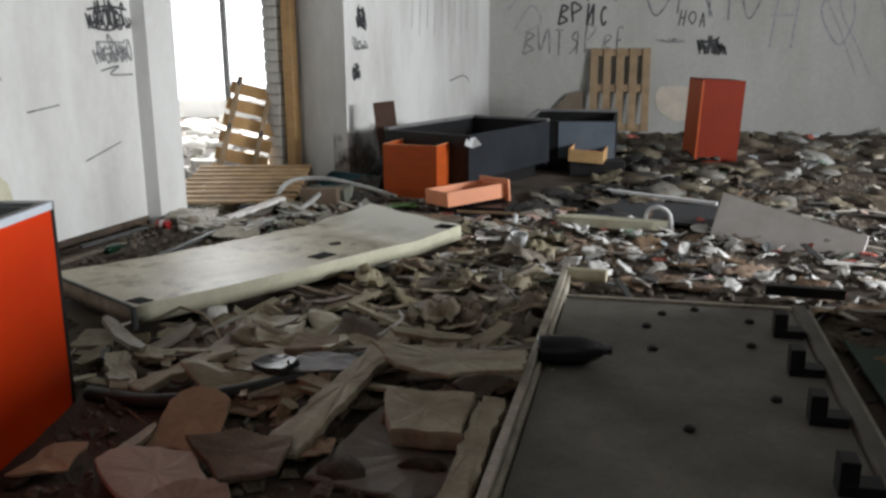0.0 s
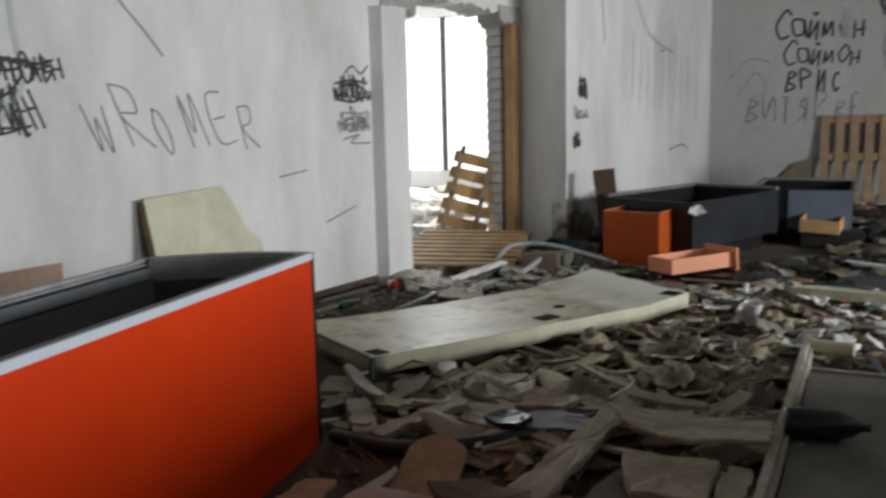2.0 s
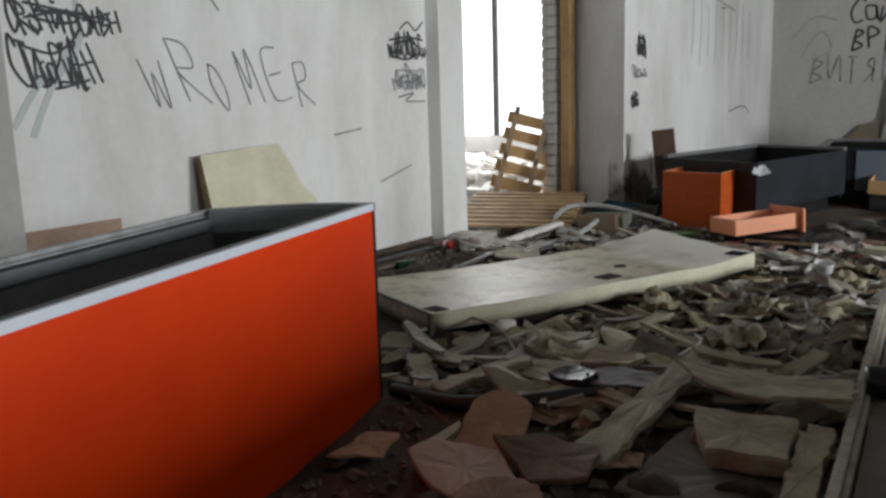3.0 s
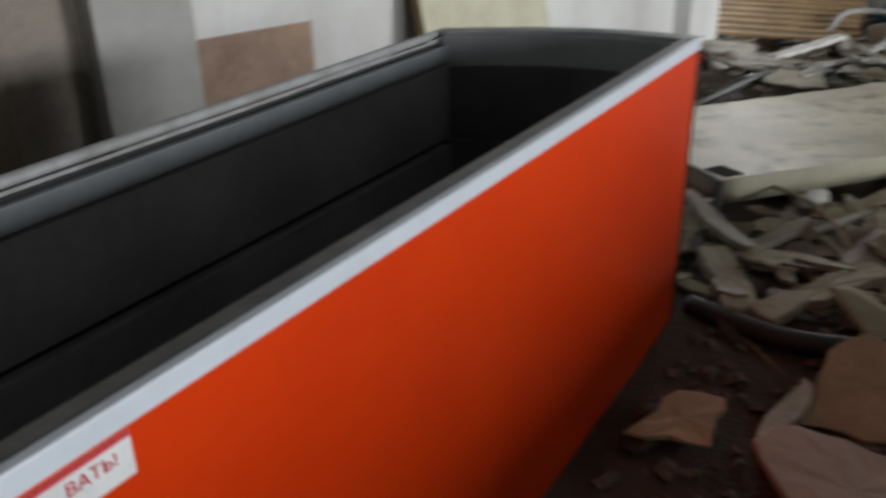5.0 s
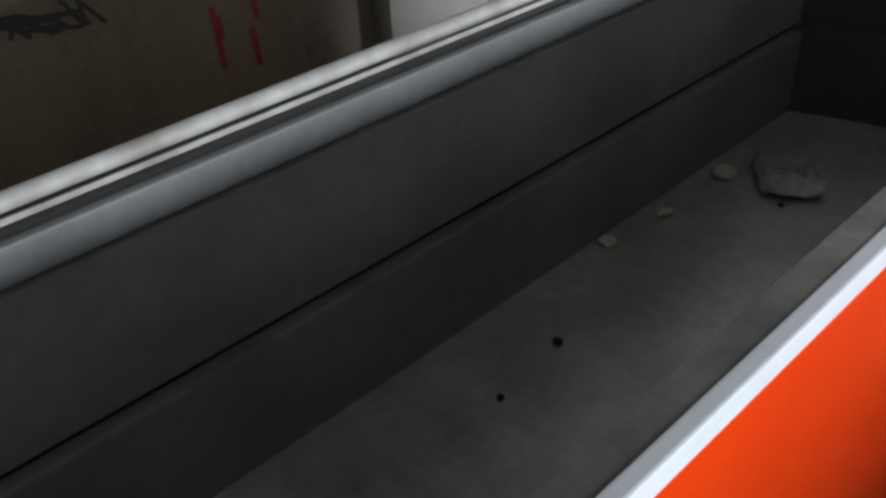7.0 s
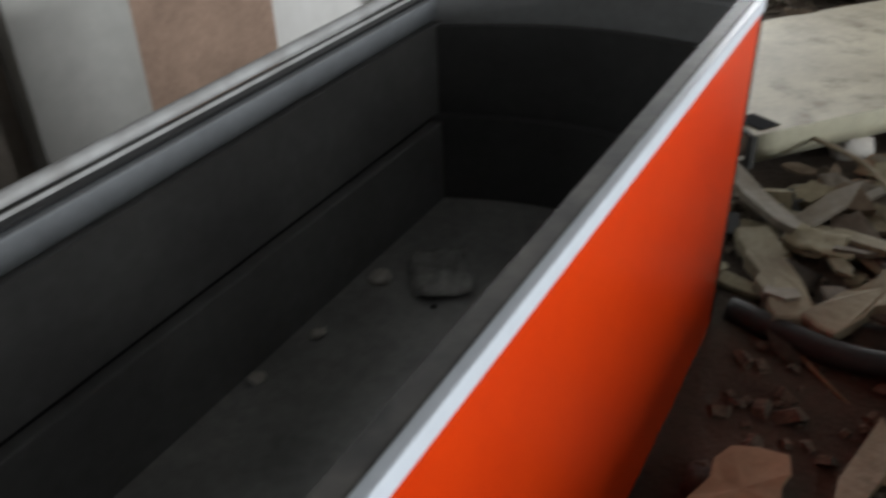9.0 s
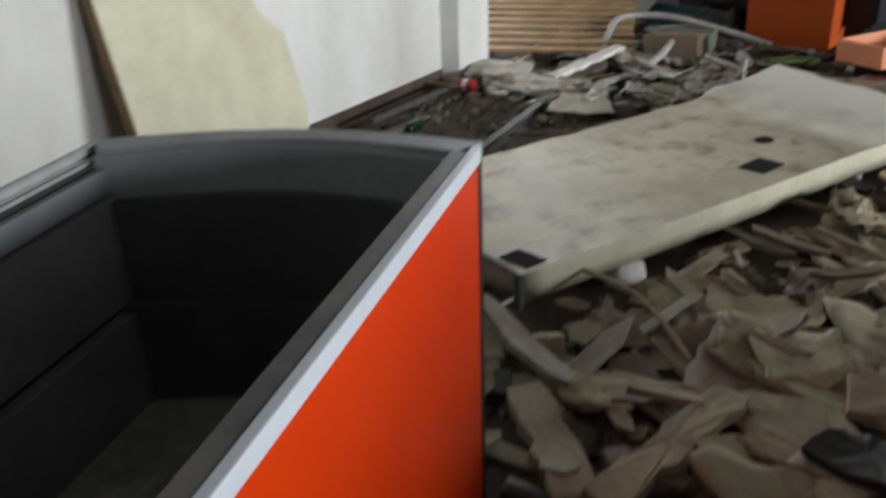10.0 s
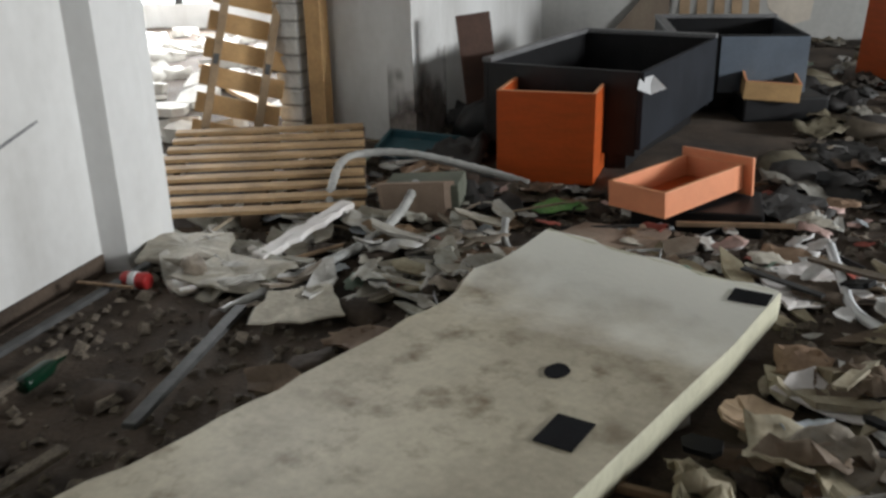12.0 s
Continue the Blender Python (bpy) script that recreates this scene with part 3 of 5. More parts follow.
t1 = dark_tub("dark_counter", 1.0, 1.62, 0.6, pose(-0.77, 8.27, 0, 0, 0, -25), "dark blue-grey open display counter, black inside", BLUEGREY)
t2 = dark_tub("dark_counter", 1.0, 1.2, 0.58, pose(0.62, 10.0, 0, 0, 0, -3), "dark display counter with blue-grey end panel", BLUEGREY)
part("end_plate", block(-0.62, -0.014, 0.16, 0.0, -0.002, 0.57, 0.003), BLUELIGHT, t2, "light blue-grey end plate")
flap = part("torn_flap", ragged(random.Random(8), 0.17, 0.16, 0.004, 5, 0.02), WHITEPL, t1, "bent white sheet flap at the corner")
flap.matrix_basis = pose(0.03, 0.02, 0.53, 58, 10, 25)
brown_board = link("fallen_board", block(-0.11, -0.011, 0, 0.11, 0.011, 0.86, 0.004), mat("brown board", (0.09, 0.045, 0.03), 0.6), m=pose(-1.66, 8.98, 0.0, -4, -6, 14))
tagged(brown_board, "dark brown board standing behind the counter", "board")
tagged(link("black_bag", lump(random.Random(5), 0.26, 0.9), BLACK, m=pose(-1.62, 9.0, 0.17)), "black rubbish bag against the counter", "bag")

# ---------------- drawer boxes ----------------


def open_box(name, w, d, h, th, m, label, outer, inner):
    c = thing(name, label, "drawer", m)
    part("front", block(0, 0, 0, w, th, h, 0.002), outer, c)
    part("back", block(0, d - th, 0, w, d, h, 0.002), outer, c)
    part("side", block(0, th, 0, th, d - th, h, 0.002), outer, c)
    part("side", block(w - th, th, 0, w, d - th, h, 0.002), outer, c)
    part("bottom", block(th, th, 0.01, w - th, d - th, 0.02), inner, c)
    for a in ((0, 0, w, th), (0, d - th, w, d), (0, th, th, d - th), (w - th, th, w, d - th)):
        part("edge_band", block(a[0] - 0.001, a[1] - 0.001, h, a[2] + 0.001, a[3] + 0.001, h + 0.003), EDGEBAND, c, "pale worn edge band")
    return c


open_box("pedestal_cabinet", 0.55, 0.60, 0.51, 0.018, pose(-1.58, 8.19, 0.01, 0, 0, -13), "orange cherry pedestal cabinet carcass with its top open", CHERRY, CHERRY)
d1 = open_box("drawer", 0.33, 0.6, 0.12, 0.014, pose(-1.02, 7.38, 0.118, 2, -2, -46), "orange beech drawer lying on a black box", BEECH, CHERRY)
part("drawer_front", block(-0.03, 0.602, -0.03, 0.38, 0.62, 0.16, 0.003), BEECH, d1)
ob = link("black_box", block(-0.3, -0.2, 0, 0.3, 0.2, 0.115, 0.012), BLACK, m=pose(-0.58, 7.5, 0.0, 0, 0, -12))
tagged(ob, "low black plastic box under the drawer", "box")
d2 = open_box("drawer", 0.38, 0.5, 0.13, 0.014, pose(0.12, 9.72, 0.17, 4, 3, -8), "orange beech drawer tipped beside the dark counter", WOODLIT, WOODDARK)
ob = link("black_box", block(-0.3, -0.2, 0, 0.3, 0.2, 0.17, 0.012), BLACK, m=pose(0.42, 9.95, 0.0, 0, 0, 5))
tagged(ob, "low black plastic box under the tipped drawer", "box")


def tall_cabinet():
    c = thing("upright_cabinet", "orange cherry cabinet carcass standing on end", "cabinet", pose(1.60, 11.0, 0.0, 0, 3, 12))
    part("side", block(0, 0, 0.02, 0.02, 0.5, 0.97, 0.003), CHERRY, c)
    # only the left side keeps the lit tone; the rest has shade in its colour
    part("side", block(0.5, 0, 0.02, 0.52, 0.5, 0.97, 0.003), SHADEDCHERRY, c)
    part("back", block(0.02, 0.0, 0.02, 0.5, 0.018, 0.97, 0.003), SHADEDCHERRY, c)
    part("top", block(0.0, 0.0, 0.97, 0.52, 0.5, 0.99, 0.003), SHADEDCHERRY, c)
    part("bottom", block(0.0, 0.0, 0.0, 0.52, 0.5, 0.02, 0.003), SHADEDCHERRY, c)
    part("shelf", block(0.02, 0.018, 0.48, 0.5, 0.49, 0.5, 0.003), SHADEDCHERRY, c)


tall_cabinet()

# ---------------- pallets ----------------


def pallet(m, label, boards=7, w=1.0, ln=1.2, board=0.1, wood=WOOD, dark=WOODDARK, under=3):
    """Boards run along x; three bearers run along y."""
    p = thing("pallet", label, "pallet", m)
    r2 = random.Random(boards)
    for i in range(boards):
        y = (ln - board) * i / (boards - 1)
        part("board", block(r2.uniform(-0.01, 0.01), y, 0.1, w + r2.uniform(-0.01, 0.01), y + board, 0.122, 0.002), wood, p)
    for i in range(3):
        x = (w - 0.09) * i / 2
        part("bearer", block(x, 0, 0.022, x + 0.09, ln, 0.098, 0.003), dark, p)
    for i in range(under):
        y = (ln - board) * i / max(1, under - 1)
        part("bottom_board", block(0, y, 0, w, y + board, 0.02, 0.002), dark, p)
    return p


# bearers darkened in colour to stand for shade in the gaps between boards
pallet(pose(-3.29, 7.15, 0.0, 6.5, 0, 10), "weathered close-boarded pine pallet lying in the doorway", 9, 1.12, 1.24, 0.062, WOOD, GAPWOOD)
# leaning in the next room, against the brick jamb
lp = thing("pallet", "pine pallet leaning against the brick jamb", "pallet", pose(-3.66, 8.9, 0.06, 72, 15, 18))
for i in range(6):
    part("board", block(0.0, 0.02 + 0.185 * i, 0.0, 0.56, 0.15 + 0.185 * i, 0.022, 0.003), WOODLIT, lp)
for x in (0.06, 0.4):
    part("stringer", block(x, 0, 0.024, x + 0.055, 1.12, 0.12, 0.004), WOODDARK, lp)
    for y in (0.0, 0.5, 1.0):
        part("nail_plate", block(x + 0.01, y + 0.02, 0.12, x + 0.045, y + 0.09, 0.123), STEEL, lp)
# upright against the far wall
wp = thing("pallet", "pine pallet standing upright against the far wall", "pallet", pose(0.33, 13.92, 0.06, 6, 0, 0))
wp.matrix_basis = pose(0.33, 13.9, 0.06, -8, 0, 0)
for i in range(5):
    part("board", block(0.195 * i, -0.0, 0.0, 0.195 * i + 0.115, 0.022, 1.26, 0.003), WOODDARK, wp)
for z in (0.0, 0.6, 1.14):
    part("bearer", block(0.0, 0.024, z, 0.9, 0.1, z + 0.11, 0.003), WOODDARK, wp)
ob = link("fallen_board", prism([(0, 0), (0.62, 0), (0.62, 0.02), (0, 0.02)], 0, 0.02), PLY, m=pose(0, 0, 0))
ob.data.clear_geometry()
bm = bmesh.new()
vs = [bm.verts.new(v) for v in ((-0.4, 0, 0), (0.35, 0, 0), (0.35, 0, 0.66), (0.12, 0, 0.6))]
f = bm.faces.new(vs)
r = bmesh.ops.extrude_face_region(bm, geom=[f])
for v in r["geom"]:
    if isinstance(v, bmesh.types.BMVert):
        v.co.y += 0.02
bm.to_mesh(ob.data)
bm.free()
ob.matrix_basis = pose(-0.12, 14.0, 0.02, -7, 0, 0)
tagged(ob, "grey-brown board leaning on the far wall", "board")

# doorway: timber post and white brick jamb
post = tagged(link("timber_post", block(-0.05, -0.05, 0, 0.07, 0.05, 2.4, 0.004), WOODLIT, m=pose(-2.83, 9.25, 0, 0, 0, -20)), "upright raw pine post in the doorway", "post")
jb = thing("wall_brick_jamb", "white-painted brick jamb with open joints", "wall", pose(-3.02, 9.33, 0, 0, 0, -20), kind="structure")
part("mortar", block(-0.085, -0.055, -0.1, 0.085, 0.1, 2.45), RAW, jb)
bmesh0 = bpy.data.meshes.new("brick")
bb = block(-0.095, -0.07, 0.0, 0.095, 0.05, 0.098, 0.01)
bb.to_mesh(bmesh0)
bb.free()
bmesh0.materials.append(BRICK)
for i in range(21):
    o = new("brick", bmesh0)
    o.parent = jb
    o.matrix_basis = pose(rnd.uniform(-0.006, 0.006), rnd.uniform(-0.008, 0.004), 0.005 + i * 0.114, 0, 0, rnd.uniform(-2, 2))

# ---------------- big panels ----------------


def build_slab():
    """Insulated door lying on the rubble; its far end is bent upwards."""
    w, ln, th = 0.93, 2.5, 0.115
    s = thing("insulated_panel", "dirty cream insulated door panel lying on rubble, far end bent up", "panel", pose(-1.925, 4.095, 0.055, 0, 0, -33.5))
    nx, ny = 10, 26

    def top(x, y):
        u = y / ln
        rise = (0.02 + 0.045 * abs(x / w)) * max(0, (u - 0.74) / 0.26) ** 1.6
        edge = 0.008 * (abs(x / w + 0.5) * 2) ** 6
        dent = -0.03 * math.exp(-((u - 0.83) / 0.07) ** 2) * (0.5 + 0.5 * math.cos(math.pi * (x / w + 0.55)))
        return th + rise + edge + dent - 0.012 * math.sin(u * 3)

    def side(x, y):
        u = y / ln
        pinch = 0.085 * math.exp(-((u - 0.84) / 0.055) ** 2) + 0.06 * max(0, 1 - u / 0.25)
        ragged_side = 0.006 * math.sin(u * 41) + 0.005 * math.sin(u * 97 + 1)
        return x - (x / w) ** 3 * -1 * (pinch + ragged_side)

    tb = bmesh.new()
    g = [[tb.verts.new((side(-w * i / nx, ln * j / ny), ln * j / ny + (0.03 * math.sin(i * 1.7) if j == ny else 0), top(-w * i / nx, ln * j / ny))) for j in range(ny + 1)] for i in range(nx + 1)]
    lo = [[tb.verts.new((v.co.x, v.co.y, v.co.z - 0.006)) for v in row] for row in g]
    for i in range(nx):
        for j in range(ny):
            tb.faces.new((g[i][j], g[i][j + 1], g[i + 1][j + 1], g[i + 1][j])).smooth = True
            tb.faces.new((lo[i][j], lo[i + 1][j], lo[i + 1][j + 1], lo[i][j + 1]))
    bmesh.ops.recalc_face_normals(tb, faces=tb.faces)
    part("top_sheet", tb, TRODDEN, s, "cream sheet with shoe marks")

    def skirt(name, pts, material, dx, dy, label=""):
        sb = bmesh.new()
        cols = []
        for x, y in pts:
            z = top(x, y)
            x = side(x, y)
            zb = max(0.0, z - th + 0.01)
            mid = (z + zb) / 2
            cols.append([sb.verts.new((x, y, z)), sb.verts.new((x + dx * 0.5, y + dy * 0.5, z - 0.008)), sb.verts.new((x + dx, y + dy, mid)), sb.verts.new((x, y, zb)), sb.verts.new((x - dx * 2, y - dy * 2, zb + 0.005)), sb.verts.new((x - dx * 2, y - dy * 2, z - 0.008))])
        for p, q in zip(cols, cols[1:]):
            for i in range(6):
                sb.faces.new((p[i], p[(i + 1) % 6], q[(i + 1) % 6], q[i])).smooth = True
        sb.faces.new(cols[0][::-1])
        sb.faces.new(cols[-1])
        bmesh.ops.recalc_face_normals(sb, faces=sb.faces)
        part(name, sb, material, s, label)

    skirt("long_edge", [(0, ln * j / ny) for j in range(ny + 1)], CREAMEDGE, 0.004, 0, "pale long edge")
    skirt("long_edge", [(-w, ln * j / ny) for j in range(ny + 1)], CREAMEDGE, -0.008, 0)
    skirt("near_edge", [(-w * i / nx, 0) for i in range(nx + 1)], mat("pinkish torn edge", (0.42, 0.32, 0.25), 0.8, vary=0.25, scale=9), 0, -0.008, "torn pinkish end")
    skirt("far_edge", [(-w * i / nx, ln) for i in range(nx + 1)], CREAMEDGE, 0, 0.008)
    part("core", block(-w + 0.03, 0.03, 0.012, -0.03, ln * 0.72, th - 0.03), FOAM, s)
    part("edge_trim", block(-w, -0.012, th - 0.004, 0.0, 0.006, th + 0.006, 0.002), STEEL, s)
    part("corner_trim", block(-0.02, -0.014, 0.0, 0.008, 0.008, th + 0.004, 0.002), STEEL, s)

    def decal(name, cx, cy, dx, dy, ang, material, n=12, lift=0.005, square=False, label=""):
        db = bmesh.new()
        r3 = random.Random(int(cx * 1000 + cy * 100))
        ca, sa = math.cos(ang), math.sin(ang)
        ring = []
        n = 4 if square else n
        for k in range(n):
            a = 2 * math.pi * (k + (0.5 if square else 0)) / n
            u, v = math.cos(a) * dx * (1.4 if square else r3.uniform(0.8, 1.1)), math.sin(a) * dy * (1.4 if square else r3.uniform(0.75, 1.1))
            x, y = cx + u * ca - v * sa, cy + u * sa + v * ca
            ring.append((x, y, top(x, y) + lift))
        vs_ = [db.verts.new(p) for p in ring]
        vb = [db.verts.new((x, y, z - 0.004)) for x, y, z in ring]
        db.faces.new(vs_)
        for k in range(n):
            db.faces.new((vs_[k], vb[k], vb[(k + 1) % n], vs_[(k + 1) % n]))
        part(name, db, material, s, label)

    decal("patch", -0.085, 0.075, 0.06, 0.045, 0.1, MATTE, square=True, label="black square patch")
    decal("patch", -0.16, 1.36, 0.055, 0.075, 0.1, MATTE, square=True, label="black square patch")
    decal("patch", -0.07, ln - 0.09, 0.065, 0.045, 0.1, MATTE, square=True, label="black square patch")
    decal("hole", -0.35, 1.63, 0.04, 0.045, 0, MATTE, label="dark round hole")
    return s


build_slab()
# low supports of rubble under the slab
for x, y, r in ((-1.7, 4.5, 0.09), (-1.0, 5.7, 0.09), (-1.9, 5.2, 0.09), (-2.3, 4.6, 0.08)):
    tagged(link("rubble_chunk", lump(rnd, r, 0.6), WHITERUBBLE, m=pose(x, y, 0.02)), "pale plaster chunk under the panel", "rubble", "chunks under the panel")

# cream sheet leaning on the wall behind the counter
lean = thing("leaning_sheet", "pale cream sandwich panel with a broken corner leaning on the wall", "panel", pose(wx(4.28) + 0.30, 4.28, 0.0, 0, 0, -10.2) @ pose(0, 0, 0, 0, -13, 0))
foot = [(0.0, 0.0), (0.85, 0.0), (0.92, 0.30), (0.90, 0.62), (0.79, 0.74), (0.73, 0.90), (0.66, 1.03), (0.0, 1.0)]
for nm, x0, x1, material in (("face_sheet", 0.0, 0.006, PANELGREEN), ("foam_core", -0.055, -0.001, FOAM)):
    bm = bmesh.new()
    k = 1.0 if nm == "face_sheet" else 0.985
    a_ = [bm.verts.new((x0, y * k, z * k)) for y, z in foot]
    b_ = [bm.verts.new((x1, y * k, z * k)) for y, z in foot]
    bm.faces.new(a_[::-1])
    bm.faces.new(b_)
    for i in range(len(foot)):
        j = (i + 1) % len(foot)
        bm.faces.new((a_[i], a_[j], b_[j], b_[i]))
    bmesh.ops.recalc_face_normals(bm, faces=bm.faces)
    part(nm, bm, material, lean)

# plywood sheet with marker and red paint, leaning behind the counter
ply = thing("plywood_sheet", "stained plywood sheet with marker and red paint, leaning", "board", pose(wx(2.4) + 0.30, 2.36, 0.0, 0, 0, -10.2) @ pose(0, 0, 0, 0, -9, 0))
part("sheet", block(-0.018, -2.0, 0, 0, 0, 1.35, 0.002), PLY, ply)
r5 = random.Random(4)
for k in range(9):
    y, z, l = -0.13 - 0.012 * (k % 4) - (0.1 if k > 5 else 0), r5.uniform(0.36, 0.95), r5.uniform(0.06, 0.2)
    part("paint_run", block(0.0005, y - 0.01, z - l, 0.003, y + 0.008, z, 0.0008), INKRED, ply)


def floor_board():
    c = thing("floor_panel", "grey dusty door panel with pale side rails lying flat", "panel", pose(0.21, 4.88, 0.05, 0, 0, -3.6))
    part("sheet", block(0.03, -3.6, 0.0, 1.22, 0.0, 0.03, 0.004), GREYBOARD, c)
    part("side_rail", block(-0.035, -3.3, -0.03, 0.0, 0.56, 0.085, 0.004), RAIL, c, "pale weathered side rail")
    part("side_rail", block(0.002, -3.3, -0.02, 0.02, 0.52, 0.055, 0.004), RAIL, c)
    part("side_rail", block(1.225, -3.6, -0.03, 1.285, 0.02, 0.06, 0.004), GREYBOARD, c)
    part("side_rail", block(1.29, -3.6, -0.03, 1.31, 0.0, 0.045, 0.004), RAIL, c)
    part("end_lip", block(0.03, 0.004, 0.0, 1.22, 0.03, 0.045, 0.003), RAIL, c)
    for y in (-0.42, -0.92, -1.42, -1.95):
        k = bmesh.new()
        block(1.07, y - 0.045, 0.03, 1.21, y + 0.045, 0.07, 0.004, k)
        block(1.07, y - 0.045, 0.07, 1.13, y + 0.045, 0.15, 0.004, k)
        part("bracket", k, BLACK, c, "black plastic corner bracket")
    r6 = random.Random(2)
    for x, y in ((0.55, -0.2), (0.47, -0.42), (0.5, -0.75), (0.72, -0.1), (0.98, -0.25), (0.98, -1.25), (0.95, -0.62), (0.63, -1.6)):
        part("knob", lathe([(0.022, 0.03), (0.025, 0.04), (0.014, 0.05)], 10), BLACK, c).matrix_basis = pose(x, y, 0.0)


floor_board()
tagged(link("black_bottle", lathe([(0.0, 0), (0.06, 0.0), (0.065, 0.02), (0.065, 0.2), (0.045, 0.26), (0.02, 0.3), (0.02, 0.33)], 16), mat("dark bottle plastic", (0.02, 0.02, 0.025), 0.2), m=pose(0.14, 3.85, 0.145, 90, 0, 96)),
       "dark plastic bottle lying on the grey panel", "bottle")
tagged(link("green_sheet", block(-0.3, -1.6, 0, 0.3, 0.9, 0.012, 0.002), mat("dull green sheet", (0.05, 0.085, 0.065), 0.7, vary=0.25, scale=4), m=pose(1.86, 3.6, 0.03, 0, 0, -3)), "dull green sheet lying beside the grey panel", "sheet")
tagged(link("black_bar", block(-0.21, -0.03, 0, 0.21, 0.03, 0.06, 0.008), BLACK, m=pose(1.56, 5.12, 0.07, 0, 0, -8)), "short black bar on the litter", "bar")


def white_unit():
    c = thing("broken_drawer_unit", "white chipboard front of a broken wooden unit on the litter", "furniture", pose(1.25, 6.78, 0.02, -26, 3, -34))
    fb = bmesh.new()
    vs1 = [fb.verts.new(p) for p in ((0, 0, 0.0), (1.12, 0, -0.04), (1.3, 0, 0.06), (1.08, 0, 0.12), (1.08, 0, 0.24), (0, 0, 0.36))]
    f1 = fb.faces.new(vs1)
    r_ = bmesh.ops.extrude_face_region(fb, geom=[f1])
    for v in r_["geom"]:
        if isinstance(v, bmesh.types.BMVert):
            v.co.y += 0.018
    bmesh.ops.recalc_face_normals(fb, faces=fb.faces)
    part("front", fb, WHITEBOARD, c, "chipped white front board")
    part("side", block(0.0, 0.02, 0.06, 0.018, 0.75, 0.34, 0.002), WOODDARK, c)
    part("back_rail", block(0.0, 0.75, 0.26, 1.0, 0.77, 0.32, 0.002), WOOD, c)
    for x in (0.3, 0.62, 0.96):
        part("post", block(x, 0.72, 0.0, x + 0.04, 0.76, 0.26, 0.003), WOODDARK, c)
    part("inner_strip", block(0.35, 0.1, 0.1, 0.42, 0.72, 0.14, 0.003), WHITEBOARD, c)


white_unit()
tagged(link("dark_mat", block(-0.55, -0.35, 0, 0.55, 0.35, 0.02, 0.004), mat("dark grey rubber mat", (0.05, 0.052, 0.058), 0.6, vary=0.2, scale=4), m=pose(0.98, 7.5, 0.055, 2, 0, -18)), "dark grey sheet on the litter", "mat")
tagged(link("white_strip", block(-0.5, -0.03, 0, 0.5, 0.03, 0.03, 0.004), WHITEPL, m=pose(0.98, 8.0, 0.09, 0, 2, -22)), "long white plastic strip on the dark sheet", "strip")

# ---------------- hoses, strips and single finds ----------------
tagged(link("rubber_strip", tube([(-1.72, 3.30, 0.05), (-1.4, 3.26, 0.05), (-1.12, 3.36, 0.06), (-0.85, 3.58, 0.07), (-0.62, 3.9, 0.06)], 0.035, 8), RUBBER), "bent black rubber strip on the rubble", "strip")
tagged(link("hose", tube([(-2.36, 7.22, 0.02), (-2.40, 7.6, 0.16), (-2.38, 7.95, 0.2), (-2.1, 8.05, 0.2), (-1.7, 8.0, 0.13), (-1.4, 7.9, 0.07)], 0.024, 10, 0.003), HOSE), "grey corrugated hose looped over the rubble", "hose")
tagged(link("hose", tube([(-1.95, 7.45, 0.2), (-2.0, 7.2, 0.13), (-2.12, 6.95, 0.07), (-2.35, 6.6, 0.05), (-2.55, 6.25, 0.04)], 0.024, 10, 0.003), HOSE), "grey corrugated hose sticking up from the rubble", "hose")
tagged(link("hose", tube([(-1.50, 7.0, 0.18), (-1.5, 6.95, 0.08), (-1.42, 6.85, 0.04), (-1.2, 6.9, 0.04), (-0.8, 6.95, 0.05)], 0.018, 8, 0.002), HOSE), "thin grey hose end", "hose")
tagged(link("white_hose", tube([(-0.2, 6.75, 0.16), (-0.2, 6.55, 0.07), (-0.22, 6.35, 0.05), (-0.16, 6.15, 0.05)], 0.02, 8), WHITEPL), "bent white plastic pipe on the litter", "pipe")
tagged(link("white_pipe", tube([(0.78, 6.9, 0.05), (0.8, 6.88, 0.19), (0.88, 6.86, 0.23), (0.96, 6.84, 0.18), (0.98, 6.8, 0.04)], 0.016, 8), WHITEPL), "curled white pipe standing in the litter", "pipe")
tagged(link("steel_strip", block(-0.022, -0.42, 0, 0.022, 0.42, 0.02, 0.003), STEEL, m=pose(-2.51, 5.85, 0.05, 0, 0, -5)), "flat grey steel strip on the dirt", "strip")
tagged(link("steel_strip", block(-0.018, -0.5, 0, 0.018, 0.5, 0.02, 0.003), STEEL, m=pose(-3.12, 6.2, 0.05, 0, 0, -12)), "grey strip along the wall foot", "strip")
for x, y, yaw, half in ((-3.1, 5.4, -14, 0.5), (-2.86, 4.9, -24, 0.45)):
    tagged(link("wooden_lath", block(-0.022, -half, 0, 0.022, half, 0.018, 0.003), CRUMB, m=pose(x, y, 0.045, 1, 2, yaw)), "grimy grey wooden lath on the dirt", "lath", "laths by the wall")
tagged(link("card_scrap", ragged(random.Random(51), 0.2, 0.14, 0.012, 8, 0.03), CARDBROWN, m=pose(-2.2, 5.72, 0.05, 12, 4, 30)), "crumpled brown card beside the panel", "cardboard")
tagged(link("green_bottle", lathe([(0.0, 0), (0.036, 0.0), (0.038, 0.02), (0.038, 0.15), (0.014, 0.21), (0.014, 0.26)], 14), GREENGL, m=pose(-3.0, 5.66, 0.05, 90, 0, 172) @ Matrix.Scale(0.8, 4)), "dark green glass bottle on the dirt", "bottle")
can = thing("drink_can", "crushed red and white drink can by the wall", "can", pose(-3.05, 6.52, 0.06, 90, 0, 80))
